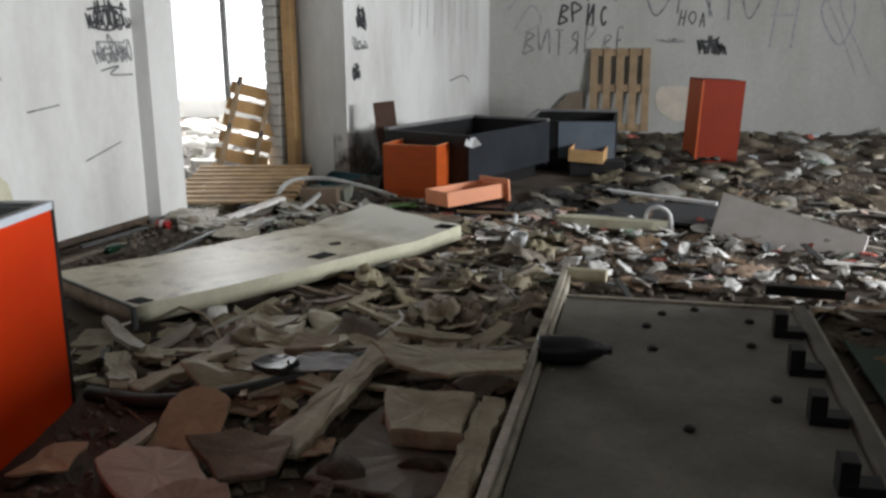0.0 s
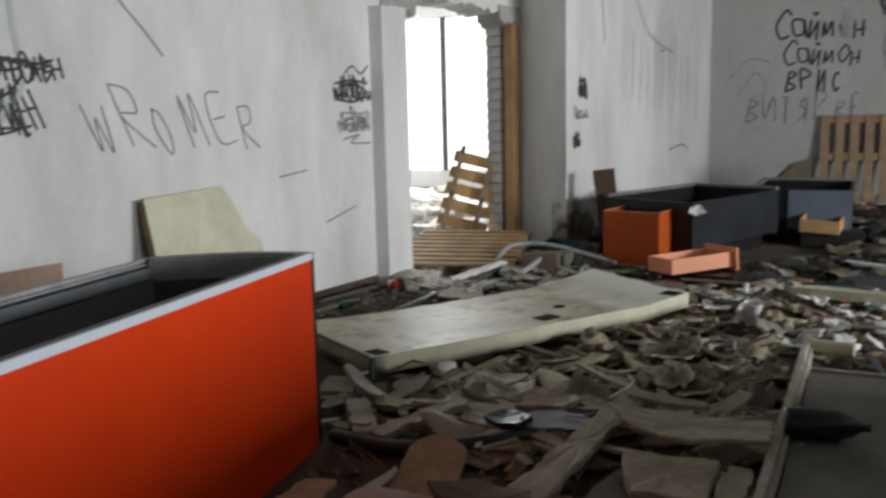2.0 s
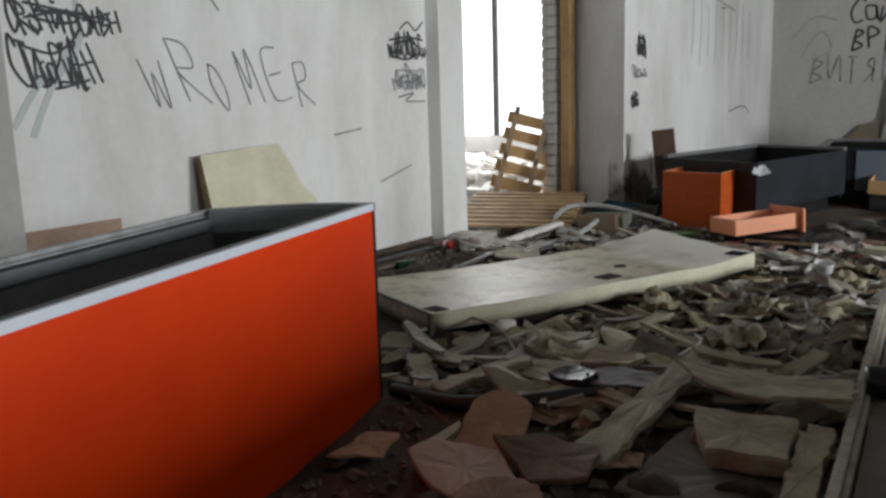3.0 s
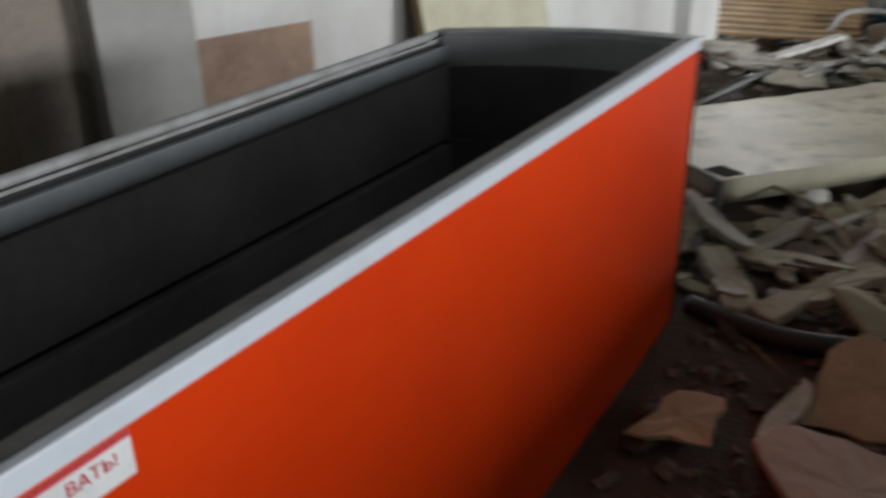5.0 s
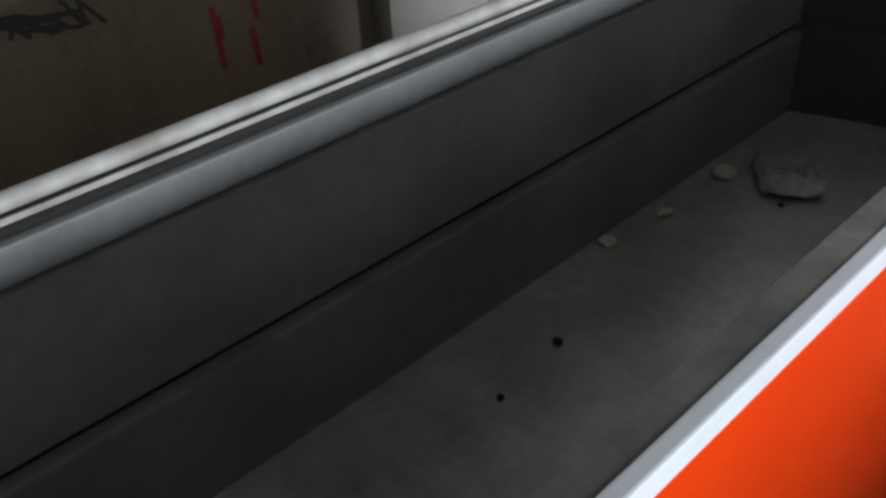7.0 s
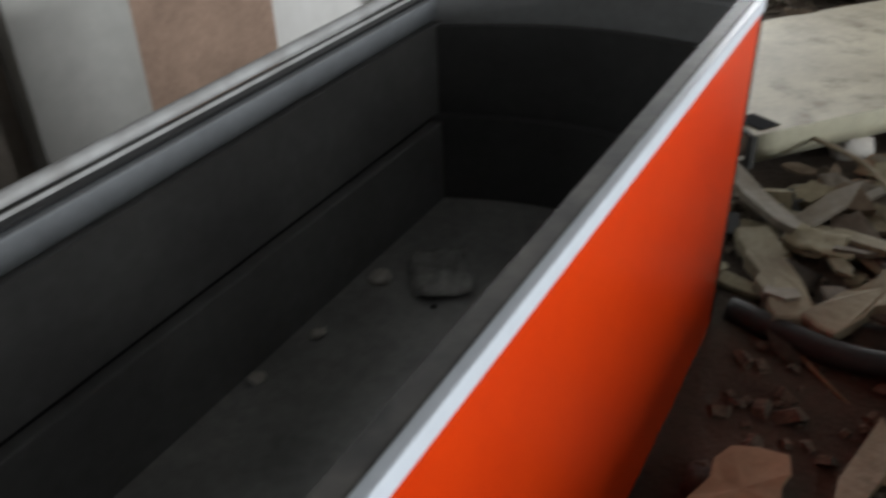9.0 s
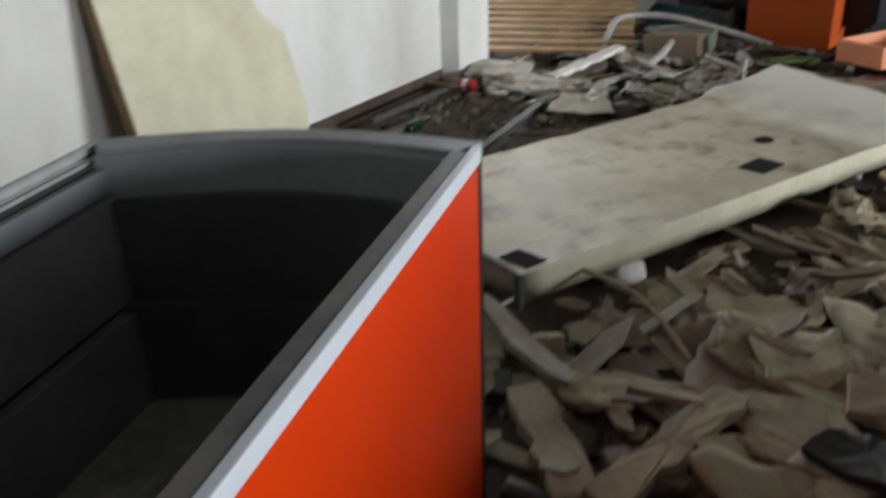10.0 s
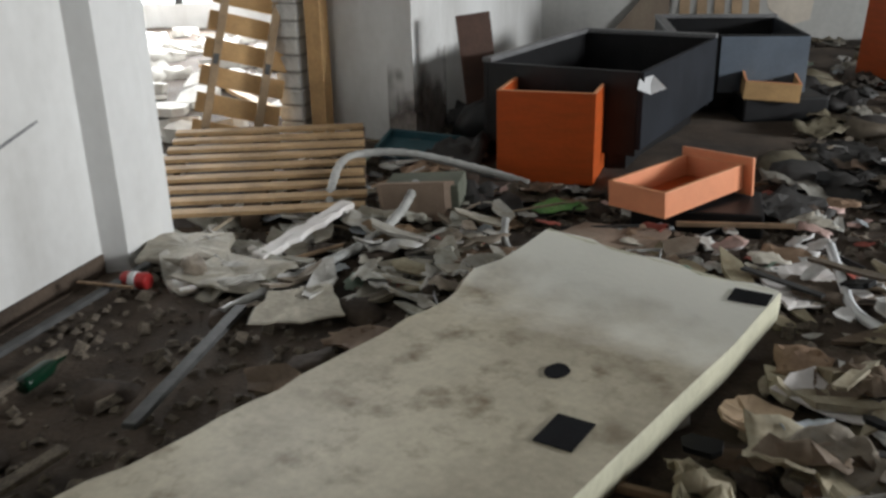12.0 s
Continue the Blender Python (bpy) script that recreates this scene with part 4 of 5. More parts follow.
part("body", lathe([(0.03, 0.0), (0.036, 0.01), (0.034, 0.06), (0.036, 0.11), (0.03, 0.12)], 14), REDCAN, can)
part("band", lathe([(0.0375, 0.04), (0.0365, 0.055), (0.0375, 0.07)], 14), WHITEPL, can)
box_ = thing("cardboard_box", "crushed pinkish cardboard box on the rubble", "box", pose(-1.92, 7.38, 0.03, 3, -4, -6))
part("front", ragged(random.Random(7), 0.42, 0.03, 0.2, 8), PINKCARD, box_)
part("body", block(-0.18, 0.0, 0.0, 0.2, 0.22, 0.18, 0.01), mat("grey green card", (0.16, 0.17, 0.13), 0.9), box_)
tray = thing("plastic_tray", "dark teal plastic tray by the pillar", "tray", pose(-2.35, 8.55, 0.05, 6, 4, -8))
part("tray_floor", block(0, 0, 0, 0.5, 0.36, 0.012), TEAL, tray)
for a in ((0, 0, 0.5, 0.02), (0, 0.34, 0.5, 0.36), (0, 0.02, 0.02, 0.34), (0.48, 0.02, 0.5, 0.34)):
    part("tray_wall", block(a[0], a[1], 0.0, a[2], a[3], 0.06, 0.004), TEAL, tray)
tagged(link("green_packet", crumple(random.Random(3), 0.3, 0.2, 0.05), mat("green foil", (0.2, 0.45, 0.13), 0.4), m=pose(-1.25, 7.5, 0.06, 0, 0, 20)), "crumpled light green packet", "packet")
tagged(link("plastic_cup", lathe([(0.045, 0), (0.06, 0.15), (0.062, 0.155), (0.056, 0.155), (0.042, 0.01)], 16), WHITEPL, m=pose(-0.12, 5.95, 0.05, 8, 5, 0)), "translucent white plastic tub", "cup")
tagged(link("paper_roll", tube([(0.24, 5.32, 0.1), (0.35, 5.3, 0.1), (0.47, 5.28, 0.1)], 0.045, 12), CREAM), "cream paper roll at the panel end", "roll")
tagged(link("cream_strip", ragged(random.Random(17), 0.95, 0.16, 0.07, 9), CREAMEDGE, m=pose(0.5, 6.9, 0.06, 0, 0, -12)), "long pale foam strip on the litter", "strip")

# single large scraps in the foreground


def broken(foot, th, seed, bend=0.0, rough=0.012):
    """Snapped flat piece over a simple outline; its edges are split and chipped, the whole slightly warped."""
    r0 = random.Random(seed)
    ring = []
    for (x, y), (u, v) in zip(foot, foot[1:] + foot[:1]):
        k = max(2, int(math.hypot(u - x, v - y) / 0.05))
        for j in range(k):
            f = j / k
            w = 0 if j == 0 else rough
            ring.append((x + (u - x) * f + r0.uniform(-w, w), y + (v - y) * f + r0.uniform(-w, w)))
    cx, cy = (sum(p[i] for p in ring) / len(ring) for i in (0, 1))
    out = bmesh.new()
    span = max(math.hypot(x - cx, y - cy) for x, y in ring)
    layers = []
    for sc, dz in ((0.965, 0.0), (1.0, th * 0.25), (1.0, th * 0.8), (0.975, th), (0.55, th)):
        row = []
        for x, y in ring:
            px, py = cx + (x - cx) * sc, cy + (y - cy) * sc
            row.append(out.verts.new((px, py, dz + bend * ((px - cx) / span) ** 2 + r0.uniform(-0.003, 0.003) * (sc < 1))))
        layers.append(row)
    n = len(ring)
    for lo, hi in zip(layers, layers[1:]):
        for i in range(n):
            out.faces.new((lo[i], lo[(i + 1) % n], hi[(i + 1) % n], hi[i]))
    tip = out.verts.new((cx, cy, th))
    base = out.verts.new((cx, cy, 0))
    for i in range(n):
        out.faces.new((layers[-1][i], layers[-1][(i + 1) % n], tip))
        out.faces.new((layers[0][(i + 1) % n], layers[0][i], base))
    bmesh.ops.recalc_face_normals(out, faces=out.faces)
    return out


def curl(rnd, w, d, arc, th=0.009, n=9, m_=7):
    """Torn skin of a foam panel, rolled across its width, with a ragged outline."""
    out = bmesh.new()
    off = Vector((rnd.uniform(0, 90), rnd.uniform(0, 90), 0))
    rad = w / arc
    top, low = [], []
    for i in range(n):
        a_row, b_row = [], []
        for j in range(m_):
            u, v = i / (n - 1) - 0.5, j / (m_ - 1) - 0.5
            q = Vector((u * 3, v * 3, 0)) + off
            vv = v * d * (1 + 0.35 * noise.noise(Vector((u * 4, 0, 5)) + off)) + 0.12 * d * noise.noise(q)
            uu = u * (1 + 0.3 * noise.noise(Vector((0, v * 4, 9)) + off))
            ang = uu * arc
            lift = 0.012 * noise.noise(q * 1.7)
            for row, rr in ((a_row, rad), (b_row, rad + th)):
                row.append(out.verts.new((math.sin(ang) * rr, vv, rad - math.cos(ang) * rr + lift + 0.02)))
        top.append(a_row)
        low.append(b_row)
    for i in range(n - 1):
        for j in range(m_ - 1):
            out.faces.new((top[i][j], top[i + 1][j], top[i + 1][j + 1], top[i][j + 1])).smooth = True
            out.faces.new((low[i][j + 1], low[i + 1][j + 1], low[i + 1][j], low[i][j])).smooth = True
    for i in range(n - 1):
        for j in (0, m_ - 1):
            out.faces.new((top[i][j], top[i + 1][j], low[i + 1][j], low[i][j]))
    for j in range(m_ - 1):
        for i in (0, n - 1):
            out.faces.new((top[i][j], top[i][j + 1], low[i][j + 1], low[i][j]))
    bmesh.ops.recalc_face_normals(out, faces=out.faces)
    return out


GREYBROWN = mat("dark grey brown board", (0.17, 0.145, 0.12), 0.7, vary=0.15, scale=4)
LID = mat("grey plastic lid", (0.26, 0.25, 0.26), 0.5, vary=0.15, scale=7)
PALEPINK = mat("pale pinkish board", (0.5, 0.42, 0.35), 0.8, vary=0.12, scale=5, bump=0.1)
TANCARD = mat("tan card", (0.42, 0.30, 0.19), 0.85, vary=0.18, scale=6, bump=0.15)


def quad(w, d, skew=0.0, taper=1.0):
    return [(-w / 2, -d / 2), (w / 2, -d / 2), (w / 2 * taper + skew, d / 2), (-w / 2 * taper + skew, d / 2)]


def fan(w, d, n=7, flat=0.5):
    """Outline with a straight side and a rounded one."""
    return [(-w / 2, -d * flat), (w / 2, -d * flat * 0.8)] + [(w / 2 * math.cos(math.pi * k / n), d * flat * math.sin(math.pi * k / n)) for k in range(1, n)]


BIG = [  # name, x, y, z, outline, thickness, bend, tilt, roll, yaw, material, label
    ("board_scrap", -0.17, 3.60, 0.15, [(-0.42, 0.12), (-0.25, -0.14), (-0.02, -0.2), (0.12, -0.1), (0.27, -0.08), (0.27, 0.18)], 0.022, 0.02, -3, 2, 0, DUSTY, "large beige board scrap on rubble"),
    ("board_scrap", -0.20, 3.17, 0.06, quad(0.27, 0.34, -0.06, 1.35), 0.075, 0.0, 3, -2, -3, DUSTY, "thick beige foam board scrap"),
    ("grey_board", -0.30, 3.00, 0.015, [(-0.3, -0.22), (0.3, -0.36), (0.42, 0.3), (-0.16, 0.36)], 0.022, 0.0, 2, 1, 0, GREYBROWN, "grey-brown board piece on the dirt"),
    ("plank", -0.64, 3.48, 0.07, quad(0.16, 1.22, 0.03, 0.75), 0.035, 0.0, 3, -2, -9, DUSTY, "dirty cream plank across the rubble"),
    ("plank", -0.03, 2.92, 0.055, quad(0.11, 0.84, 0.0, 0.8), 0.06, 0.0, 2, 3, -4, DUSTY, "pale plank beside the grey panel"),
    ("board_scrap", -1.15, 3.10, 0.06, fan(0.27, 0.36), 0.012, 0.015, 22, 4, 5, TANCARD, "orange-brown card scrap propped on the rubber strip"),
    ("board_scrap", -1.10, 2.66, 0.05, [(-0.22, 0.02), (-0.16, 0.13), (0.08, 0.15), (0.22, -0.02), (0.1, -0.2), (-0.04, -0.15)], 0.025, 0.01, 5, 3, 0, PALEPINK, "pale pinkish board scrap on dirt"),
    ("board_scrap", -0.90, 2.50, 0.04, fan(0.3, 0.3), 0.02, 0.02, 6, -3, 25, PINKCARD, "brown torn board scrap"),
    ("board_scrap", -0.86, 2.84, 0.05, [(-0.2, 0.0), (-0.06, 0.14), (0.16, 0.12), (0.18, -0.1), (0.0, -0.18)], 0.03, 0.04, 5, 4, 0, CARDBROWN, "crumpled brown card on the dirt"),
    ("board_scrap", -1.50, 2.70, 0.06, [(-0.09, -0.13), (0.1, -0.06), (0.06, 0.14), (-0.05, 0.1)], 0.012, 0.0, 2, 2, 0, TANCARD, "yellowish board scrap by the counter"),
    ("board_scrap", -1.40, 3.54, 0.07, quad(0.1, 0.52, 0.02, 0.9), 0.035, 0.0, 3, 0, -24, DUSTY, "long cream board scrap"),
    ("board_scrap", -1.69, 3.46, 0.06, quad(0.13, 0.4, 0.05, 0.7), 0.04, 0.03, 4, 4, 42, DUSTY, "curved cream strip by the counter"),
    ("board_scrap", -1.06, 3.60, 0.06, [(-0.24, 0.2), (0.0, 0.25), (0.2, -0.04), (0.04, -0.27), (-0.1, -0.1)], 0.018, 0.02, 4, -3, 0, DUSTY, "cream board scrap on rubble"),
    ("plastic_plate", -0.78, 3.66, 0.10, fan(0.3, 0.2, 9), 0.012, 0.006, 4, 2, 10, LID, "oval grey plastic lid"),
    ("plastic_plate", -0.98, 3.60, 0.09, fan(0.22, 0.13, 8), 0.03, 0.02, 10, -6, -35, RUBBER, "bent piece of black plastic"),
    ("board_scrap", -0.18, 4.05, 0.07, quad(0.1, 0.55, 0.04, 0.7), 0.018, 0.02, 9, 6, -22, DUSTY, "thin cream board scrap tilted up"),
    ("board_scrap", -0.93, 3.88, 0.09, quad(0.24, 0.15, 0.04, 0.85), 0.03, 0.0, 5, 2, 20, PINKCARD, "pinkish broken board on rubble"),
    ("board_scrap", -2.0, 3.82, 0.05, quad(0.2, 0.16, 0.03, 0.8), 0.06, 0.0, 10, 4, 20, DUSTY, "cream foam block by the counter"),
    ("board_scrap", -0.40, 3.86, 0.07, quad(0.34, 0.16, 0.05, 0.8), 0.014, 0.02, 4, -5, 14, DUSTY, "cream scrap under the tilted board"),
    ("board_scrap", -2.62, 6.6, 0.06, quad(0.42, 0.3, 0.05, 0.8), 0.012, 0.02, 4, 2, -15, RAIL, "pale grey board sheet near the doorway"),
    ("board_scrap", -2.28, 6.25, 0.07, quad(0.36, 0.2, 0.06, 0.7), 0.012, 0.02, 14, 5, 28, RAIL, "beige sheet tipped over the rubble"),
    ("board_scrap", -2.9, 6.85, 0.06, quad(0.4, 0.26, 0.0, 0.9), 0.03, 0.0, 6, 2, 10, RAIL, "pale board at the door jamb"),
    ("plank", -2.4, 7.0, 0.1, quad(0.07, 0.6), 0.03, 0.0, 8, 3, -30, WHITEBOARD, "pale stick leaning on the rubble"),
    ("board_scrap", -1.05, 7.15, 0.04, quad(0.5, 0.25, 0.08, 0.8), 0.01, 0.02, 3, 1, -15, PINKCARD, "flat pinkish cardboard on the litter"),
    ("board_scrap", -0.35, 6.6, 0.04, quad(0.4, 0.35, 0.05, 0.7), 0.01, 0.02, 3, 1, 25, WHITEBOARD, "flat whitish card on the litter"),
    ("board_scrap", -0.76, 5.58, 0.05, fan(0.24, 0.2), 0.012, 0.03, 12, 5, 60, TANCARD, "brown card flap under the panel edge"),
    ("board_scrap", -0.5, 5.75, 0.05, quad(0.3, 0.2, 0.05, 0.8), 0.008, 0.03, 8, 4, -30, WHITEBOARD, "whitish film sheet by the panel end"),
]
for i, (nm, x, y, z, foot, th, bend, tilt, roll, yaw, material, lab) in enumerate(BIG):
    tagged(link(nm, broken(foot, th, 100 + i, bend), material, m=pose(x, y, z, tilt, roll, yaw)), lab, "debris", "large scraps")

# ---------------- wall writing ----------------


def on_wall(a, b):
    """Frame of a wall: x along it, y up, z out of it."""
    u = Vector((b[0] - a[0], b[1] - a[1], 0)).normalized()
    n = u.cross(Vector((0, 0, 1)))
    return Matrix(((u.x, 0, n.x, a[0]), (u.y, 0, n.y, a[1]), (0, 1, 0, 0), (0, 0, 0, 1)))


WESTM = on_wall((wx(0), 0.0), (wx(5), 5.0))
NORTHM = on_wall((0, 14.15), (1, 14.15))
INNERM = on_wall((-2.15, 9.0), COR)
LAYER = [0.0025]


def ribbon(bm, pts, width):
    z = LAYER[0]
    LAYER[0] = 0.0025 + (LAYER[0] - 0.0025 + 0.00006) % 0.0015
    ps = [Vector((p[0], p[1], 0)) for p in pts]
    l, r = [], []
    for i, p in enumerate(ps):
        d = ps[min(i + 1, len(ps) - 1)] - ps[max(i - 1, 0)]
        d = d.normalized() if d.length > 1e-6 else Vector((1, 0, 0))
        s = Vector((-d.y, d.x, 0)) * width / 2
        l.append(bm.verts.new(p + s + Vector((0, 0, z))))
        r.append(bm.verts.new(p - s + Vector((0, 0, z))))
    for i in range(len(ps) - 1):
        bm.faces.new((l[i], r[i], r[i + 1], l[i + 1]))


def curve(pts, k=6):
    ps = [Vector((*p, 0)) for p in pts]
    out = []
    for i in range(len(ps) - 1):
        a, b, c, d = ps[max(i - 1, 0)], ps[i], ps[i + 1], ps[min(i + 2, len(ps) - 1)]
        for j in range(k):
            u = j / k
            out.append(0.5 * ((2 * b) + (c - a) * u + (2 * a - 5 * b + 4 * c - d) * u * u + (3 * b - a - 3 * c + d) * u ** 3))
    return [(p.x, p.y) for p in out] + [tuple(pts[-1])]


def writing(parent, m, material, strokes, width, name="graffiti"):
    bm = bmesh.new()
    for s in strokes:
        ribbon(bm, curve(s), width)
    ob = part(name, bm, material, parent)
    ob.matrix_basis = m
    return ob


GLYPH = {  # hand-drawn letter strokes in a unit box
    "R": [[(0, 0), (0.05, 1)], [(0.05, 1), (0.5, 0.95), (0.5, 0.6), (0.05, 0.5), (0.6, 0)]],
    "O": [[(0.3, 1), (0, 0.5), (0.25, 0), (0.6, 0.4), (0.5, 0.9), (0.25, 1)]],
    "M": [[(0, 0), (0.1, 1), (0.35, 0.3), (0.6, 1), (0.7, 0)]],
    "E": [[(0.5, 1), (0.05, 0.95), (0, 0.05), (0.55, 0)], [(0, 0.5), (0.4, 0.52)]],
    "W": [[(0, 1), (0.15, 0), (0.3, 0.7), (0.5, 0), (0.65, 1)]],
    "C": [[(0.55, 0.85), (0.3, 1), (0, 0.5), (0.25, 0), (0.6, 0.15)]],
    "a": [[(0.5, 0.6), (0.1, 0.55), (0.1, 0.05), (0.45, 0.15), (0.5, 0.6), (0.55, 0)]],
    "u": [[(0.05, 0.6), (0.08, 0.05), (0.45, 0.6)], [(0.45, 0.6), (0.5, 0)], [(0.15, 0.85), (0.3, 0.78), (0.42, 0.88)]],
    "m": [[(0, 0), (0.08, 0.6), (0.28, 0.15), (0.5, 0.6), (0.58, 0)]],
    "o": [[(0.3, 0.6), (0.03, 0.3), (0.25, 0), (0.5, 0.3), (0.3, 0.6)]],
    "n": [[(0.05, 0.6), (0.05, 0)], [(0.45, 0.6), (0.45, 0)], [(0.05, 0.3), (0.45, 0.3)]],
    "B": [[(0, 0), (0.02, 1)], [(0.02, 1), (0.45, 0.85), (0.1, 0.5), (0.55, 0.25), (0, 0)]],
    "P": [[(0, 0), (0.03, 1), (0.5, 0.8), (0.03, 0.45)]],
    "N": [[(0, 0), (0.05, 1)], [(0.5, 1), (0.05, 0.1)], [(0.5, 1), (0.55, 0)]],
    "I": [[(0, 1), (0.03, 0.05), (0.5, 1), (0.52, 0)]],
    "T": [[(0, 1), (0.6, 1)], [(0.3, 1), (0.28, 0)]],
    "Y": [[(0.5, 0), (0.5, 1), (0.1, 0.8), (0.45, 0.5), (0, 0)]],
    "H": [[(0, 0), (0.02, 1)], [(0.5, 1), (0.5, 0)], [(0, 0.5), (0.5, 0.52)]],
    "A": [[(0, 0), (0.3, 1), (0.6, 0)], [(0.1, 0.4), (0.5, 0.4)]],
}


def word(parent, m, text, x, z, h, step, width, material, slant=0.08):
    st = []
    for i, ch in enumerate(text):
        for s in GLYPH[ch]:
            k = 1 + 0.14 * math.sin(i * 3.7 + x)
            st.append([(x + i * step + (p[0] * (0.9 + 0.25 * math.sin(i * 1.9)) + (slant + 0.12 * math.sin(i * 2.7 + z)) * p[1] + 0.05 * math.sin(9 * p[1] + i)) * h * 0.75, z + p[1] * h * k + 0.03 * math.sin(i * 2.1) + 0.03 * h * math.sin(7 * p[0] + i)) for p in s])
    writing(parent, m, material, st, width)


def scribble(parent, m, x, z, w, h, n, width, material, seed):
    r7 = random.Random(seed)
    st = []
    letters = sorted(GLYPH)
    for k in range(n):
        cx = x - w / 2 + w * k / n
        gw, gh, lean = w / n * r7.uniform(1.6, 2.6), h * r7.uniform(0.5, 1.1), r7.uniform(-0.9, -0.2)
        for g in GLYPH[r7.choice(letters)]:
            st.append([(cx + (p[0] + lean * (p[1] - 0.5)) * gw + r7.uniform(-0.03, 0.03) * h, z - h / 2 + p[1] * gh + r7.uniform(-0.08, 0.08) * h) for p in g])
    for k in range(n // 3):
        zz = z + r7.uniform(-0.5, 0.5) * h
        st.append([(x - w * r7.uniform(0.2, 0.5), zz), (x, zz + r7.uniform(-0.2, 0.2) * h), (x + w * r7.uniform(0.2, 0.5), zz + r7.uniform(-0.3, 0.3) * h)])
    writing(parent, m, material, st, width)


def ws(y):
    """Distance along the left wall of a place y."""
    return y * math.hypot(1, 0.1806)


word(wall_west, WESTM, "WROMER", ws(4.1), 1.27, 0.33, 0.245, 0.011, INKGREY, -0.55)
scribble(wall_west, WESTM, ws(3.58), 1.79, 0.62, 0.2, 13, 0.016, INK, 1)
scribble(wall_west, WESTM, ws(3.50), 1.53, 0.46, 0.24, 10, 0.016, INK, 2)
writing(wall_west, WESTM, PAINTGREY, [[(ws(3.34), 1.15), (ws(3.48), 1.42), (ws(3.66), 1.66), (ws(3.64), 2.0), (ws(3.62), 2.5)], [(ws(3.24), 1.2), (ws(3.40), 1.42), (ws(3.6), 1.6)]], 0.035)
scribble(wall_west, WESTM, ws(6.48), 1.68, 0.46, 0.18, 13, 0.018, INK, 3)
writing(wall_west, WESTM, INK, [[(ws(6.4), 1.8), (ws(6.5), 1.86), (ws(6.6), 1.8), (ws(6.7), 1.87)]], 0.015)
scribble(wall_west, WESTM, ws(6.5), 1.42, 0.4, 0.17, 11, 0.015, INKGREY, 4)
writing(wall_west, WESTM, INKGREY, [[(ws(6.35), 1.27), (ws(6.55), 1.3), (ws(6.45), 1.24), (ws(6.7), 1.23)]], 0.014)
writing(wall_west, WESTM, INKGREY, [[(ws(4.25), 2.25), (ws(4.5), 2.0), (ws(4.62), 1.86)], [(ws(5.6), 1.02), (ws(5.9), 1.05)], [(ws(6.1), 0.62), (ws(6.5), 0.72)]], 0.012)
scribble(wall_inner, INNERM, 0.42, 1.70, 0.24, 0.2, 6, 0.03, INK, 5)
scribble(wall_inner, INNERM, 0.36, 1.44, 0.34, 0.12, 6, 0.018, INKGREY, 6)
scribble(wall_inner, INNERM, 0.26, 1.16, 0.16, 0.16, 5, 0.035, INK, 7)
writing(wall_inner, INNERM, INKGREY, [[(0.9, 2.9), (1.0, 2.4), (1.02, 2.2)], [(1.7, 3.1), (2.3, 2.5), (2.7, 2.32), (3.4, 2.2)], [(2.9, 2.2), (3.1, 2.21)], [(3.3, 0.9), (3.9, 0.95), (4.2, 0.85)]], 0.02)
for k in range(9):
    x = 1.9 + 0.27 * k
    writing(wall_inner, INNERM, INKPALE, [[(x, 2.4 - 0.1 * (k % 3)), (x + 0.02, 1.9), (x - 0.02, 1.6 - 0.1 * (k % 2))]], 0.016)
word(wall_north, NORTHM, "Cauмoн".replace("м", "m").replace("н", "n"), -0.34, 2.42, 0.42, 0.21, 0.036, INK)
word(wall_north, NORTHM, "Cauмoн".replace("м", "m").replace("н", "n"), -0.22, 2.04, 0.36, 0.18, 0.03, INK)
word(wall_north, NORTHM, "BPNC", -0.18, 1.66, 0.3, 0.21, 0.034, INK)
word(wall_north, NORTHM, "BITYPBE", -0.72, 1.22, 0.36, 0.24, 0.026, INKGREY)
word(wall_north, NORTHM, "OAHO", 1.1, 1.75, 1.0, 0.46, 0.03, INKGREY, 0.0)
scribble(wall_north, NORTHM, 1.5, 2.82, 0.9, 0.25, 12, 0.03, INK, 8)
word(wall_north, NORTHM, "HOA", 1.62, 1.63, 0.2, 0.15, 0.02, INK)
scribble(wall_north, NORTHM, 1.5, 1.42, 0.4, 0.07, 8, 0.012, INKGREY, 9)
scribble(wall_north, NORTHM, 2.12, 1.34, 0.38, 0.26, 8, 0.03, INK, 10)
word(wall_north, NORTHM, "HO", 2.95, 1.3, 0.9, 0.75, 0.034, INKPALE, 0)
writing(wall_north, NORTHM, INKPALE, [[(-0.95, 1.9), (-0.7, 2.15), (-0.4, 2.1)], [(-0.85, 1.6), (-0.6, 1.95), (-0.45, 1.7), (-0.7, 1.55)], [(3.9, 3.3), (3.88, 2.0), (4.2, 1.3), (4.4, 0.9)], [(4.4, 2.2), (4.7, 1.4), (5.0, 2.3)], [(3.55, 3.3), (3.6, 2.3), (3.95, 1.5), (4.2, 0.9)]], 0.022)
writing(wall_north, NORTHM, mat("grey drip stain", (0.45, 0.45, 0.45), 0.9), [[(0.62, 3.6), (0.62, 2.4)]], 0.16, "stain")
tagged(link("wall_patch", ragged(random.Random(31), 0.7, 0.62, 0.004, 9), mat("tan plaster patch", (0.6, 0.54, 0.46), 0.9, vary=0.12, scale=4), m=pose(1.62, 14.147, 0.5, 90, 0, 0)), "tan patch of bare plaster on the far wall", "wall", kind="structure")
# brownish patch: deep shade behind the counter painted onto the wall
tagged(link("wall_patch", prism(along(1.6, 2.775, -0.006, -0.002), 0.02, 0.95), SHADEBROWN), "brownish plaster low on the wall, toned for shade", "wall", kind="structure")
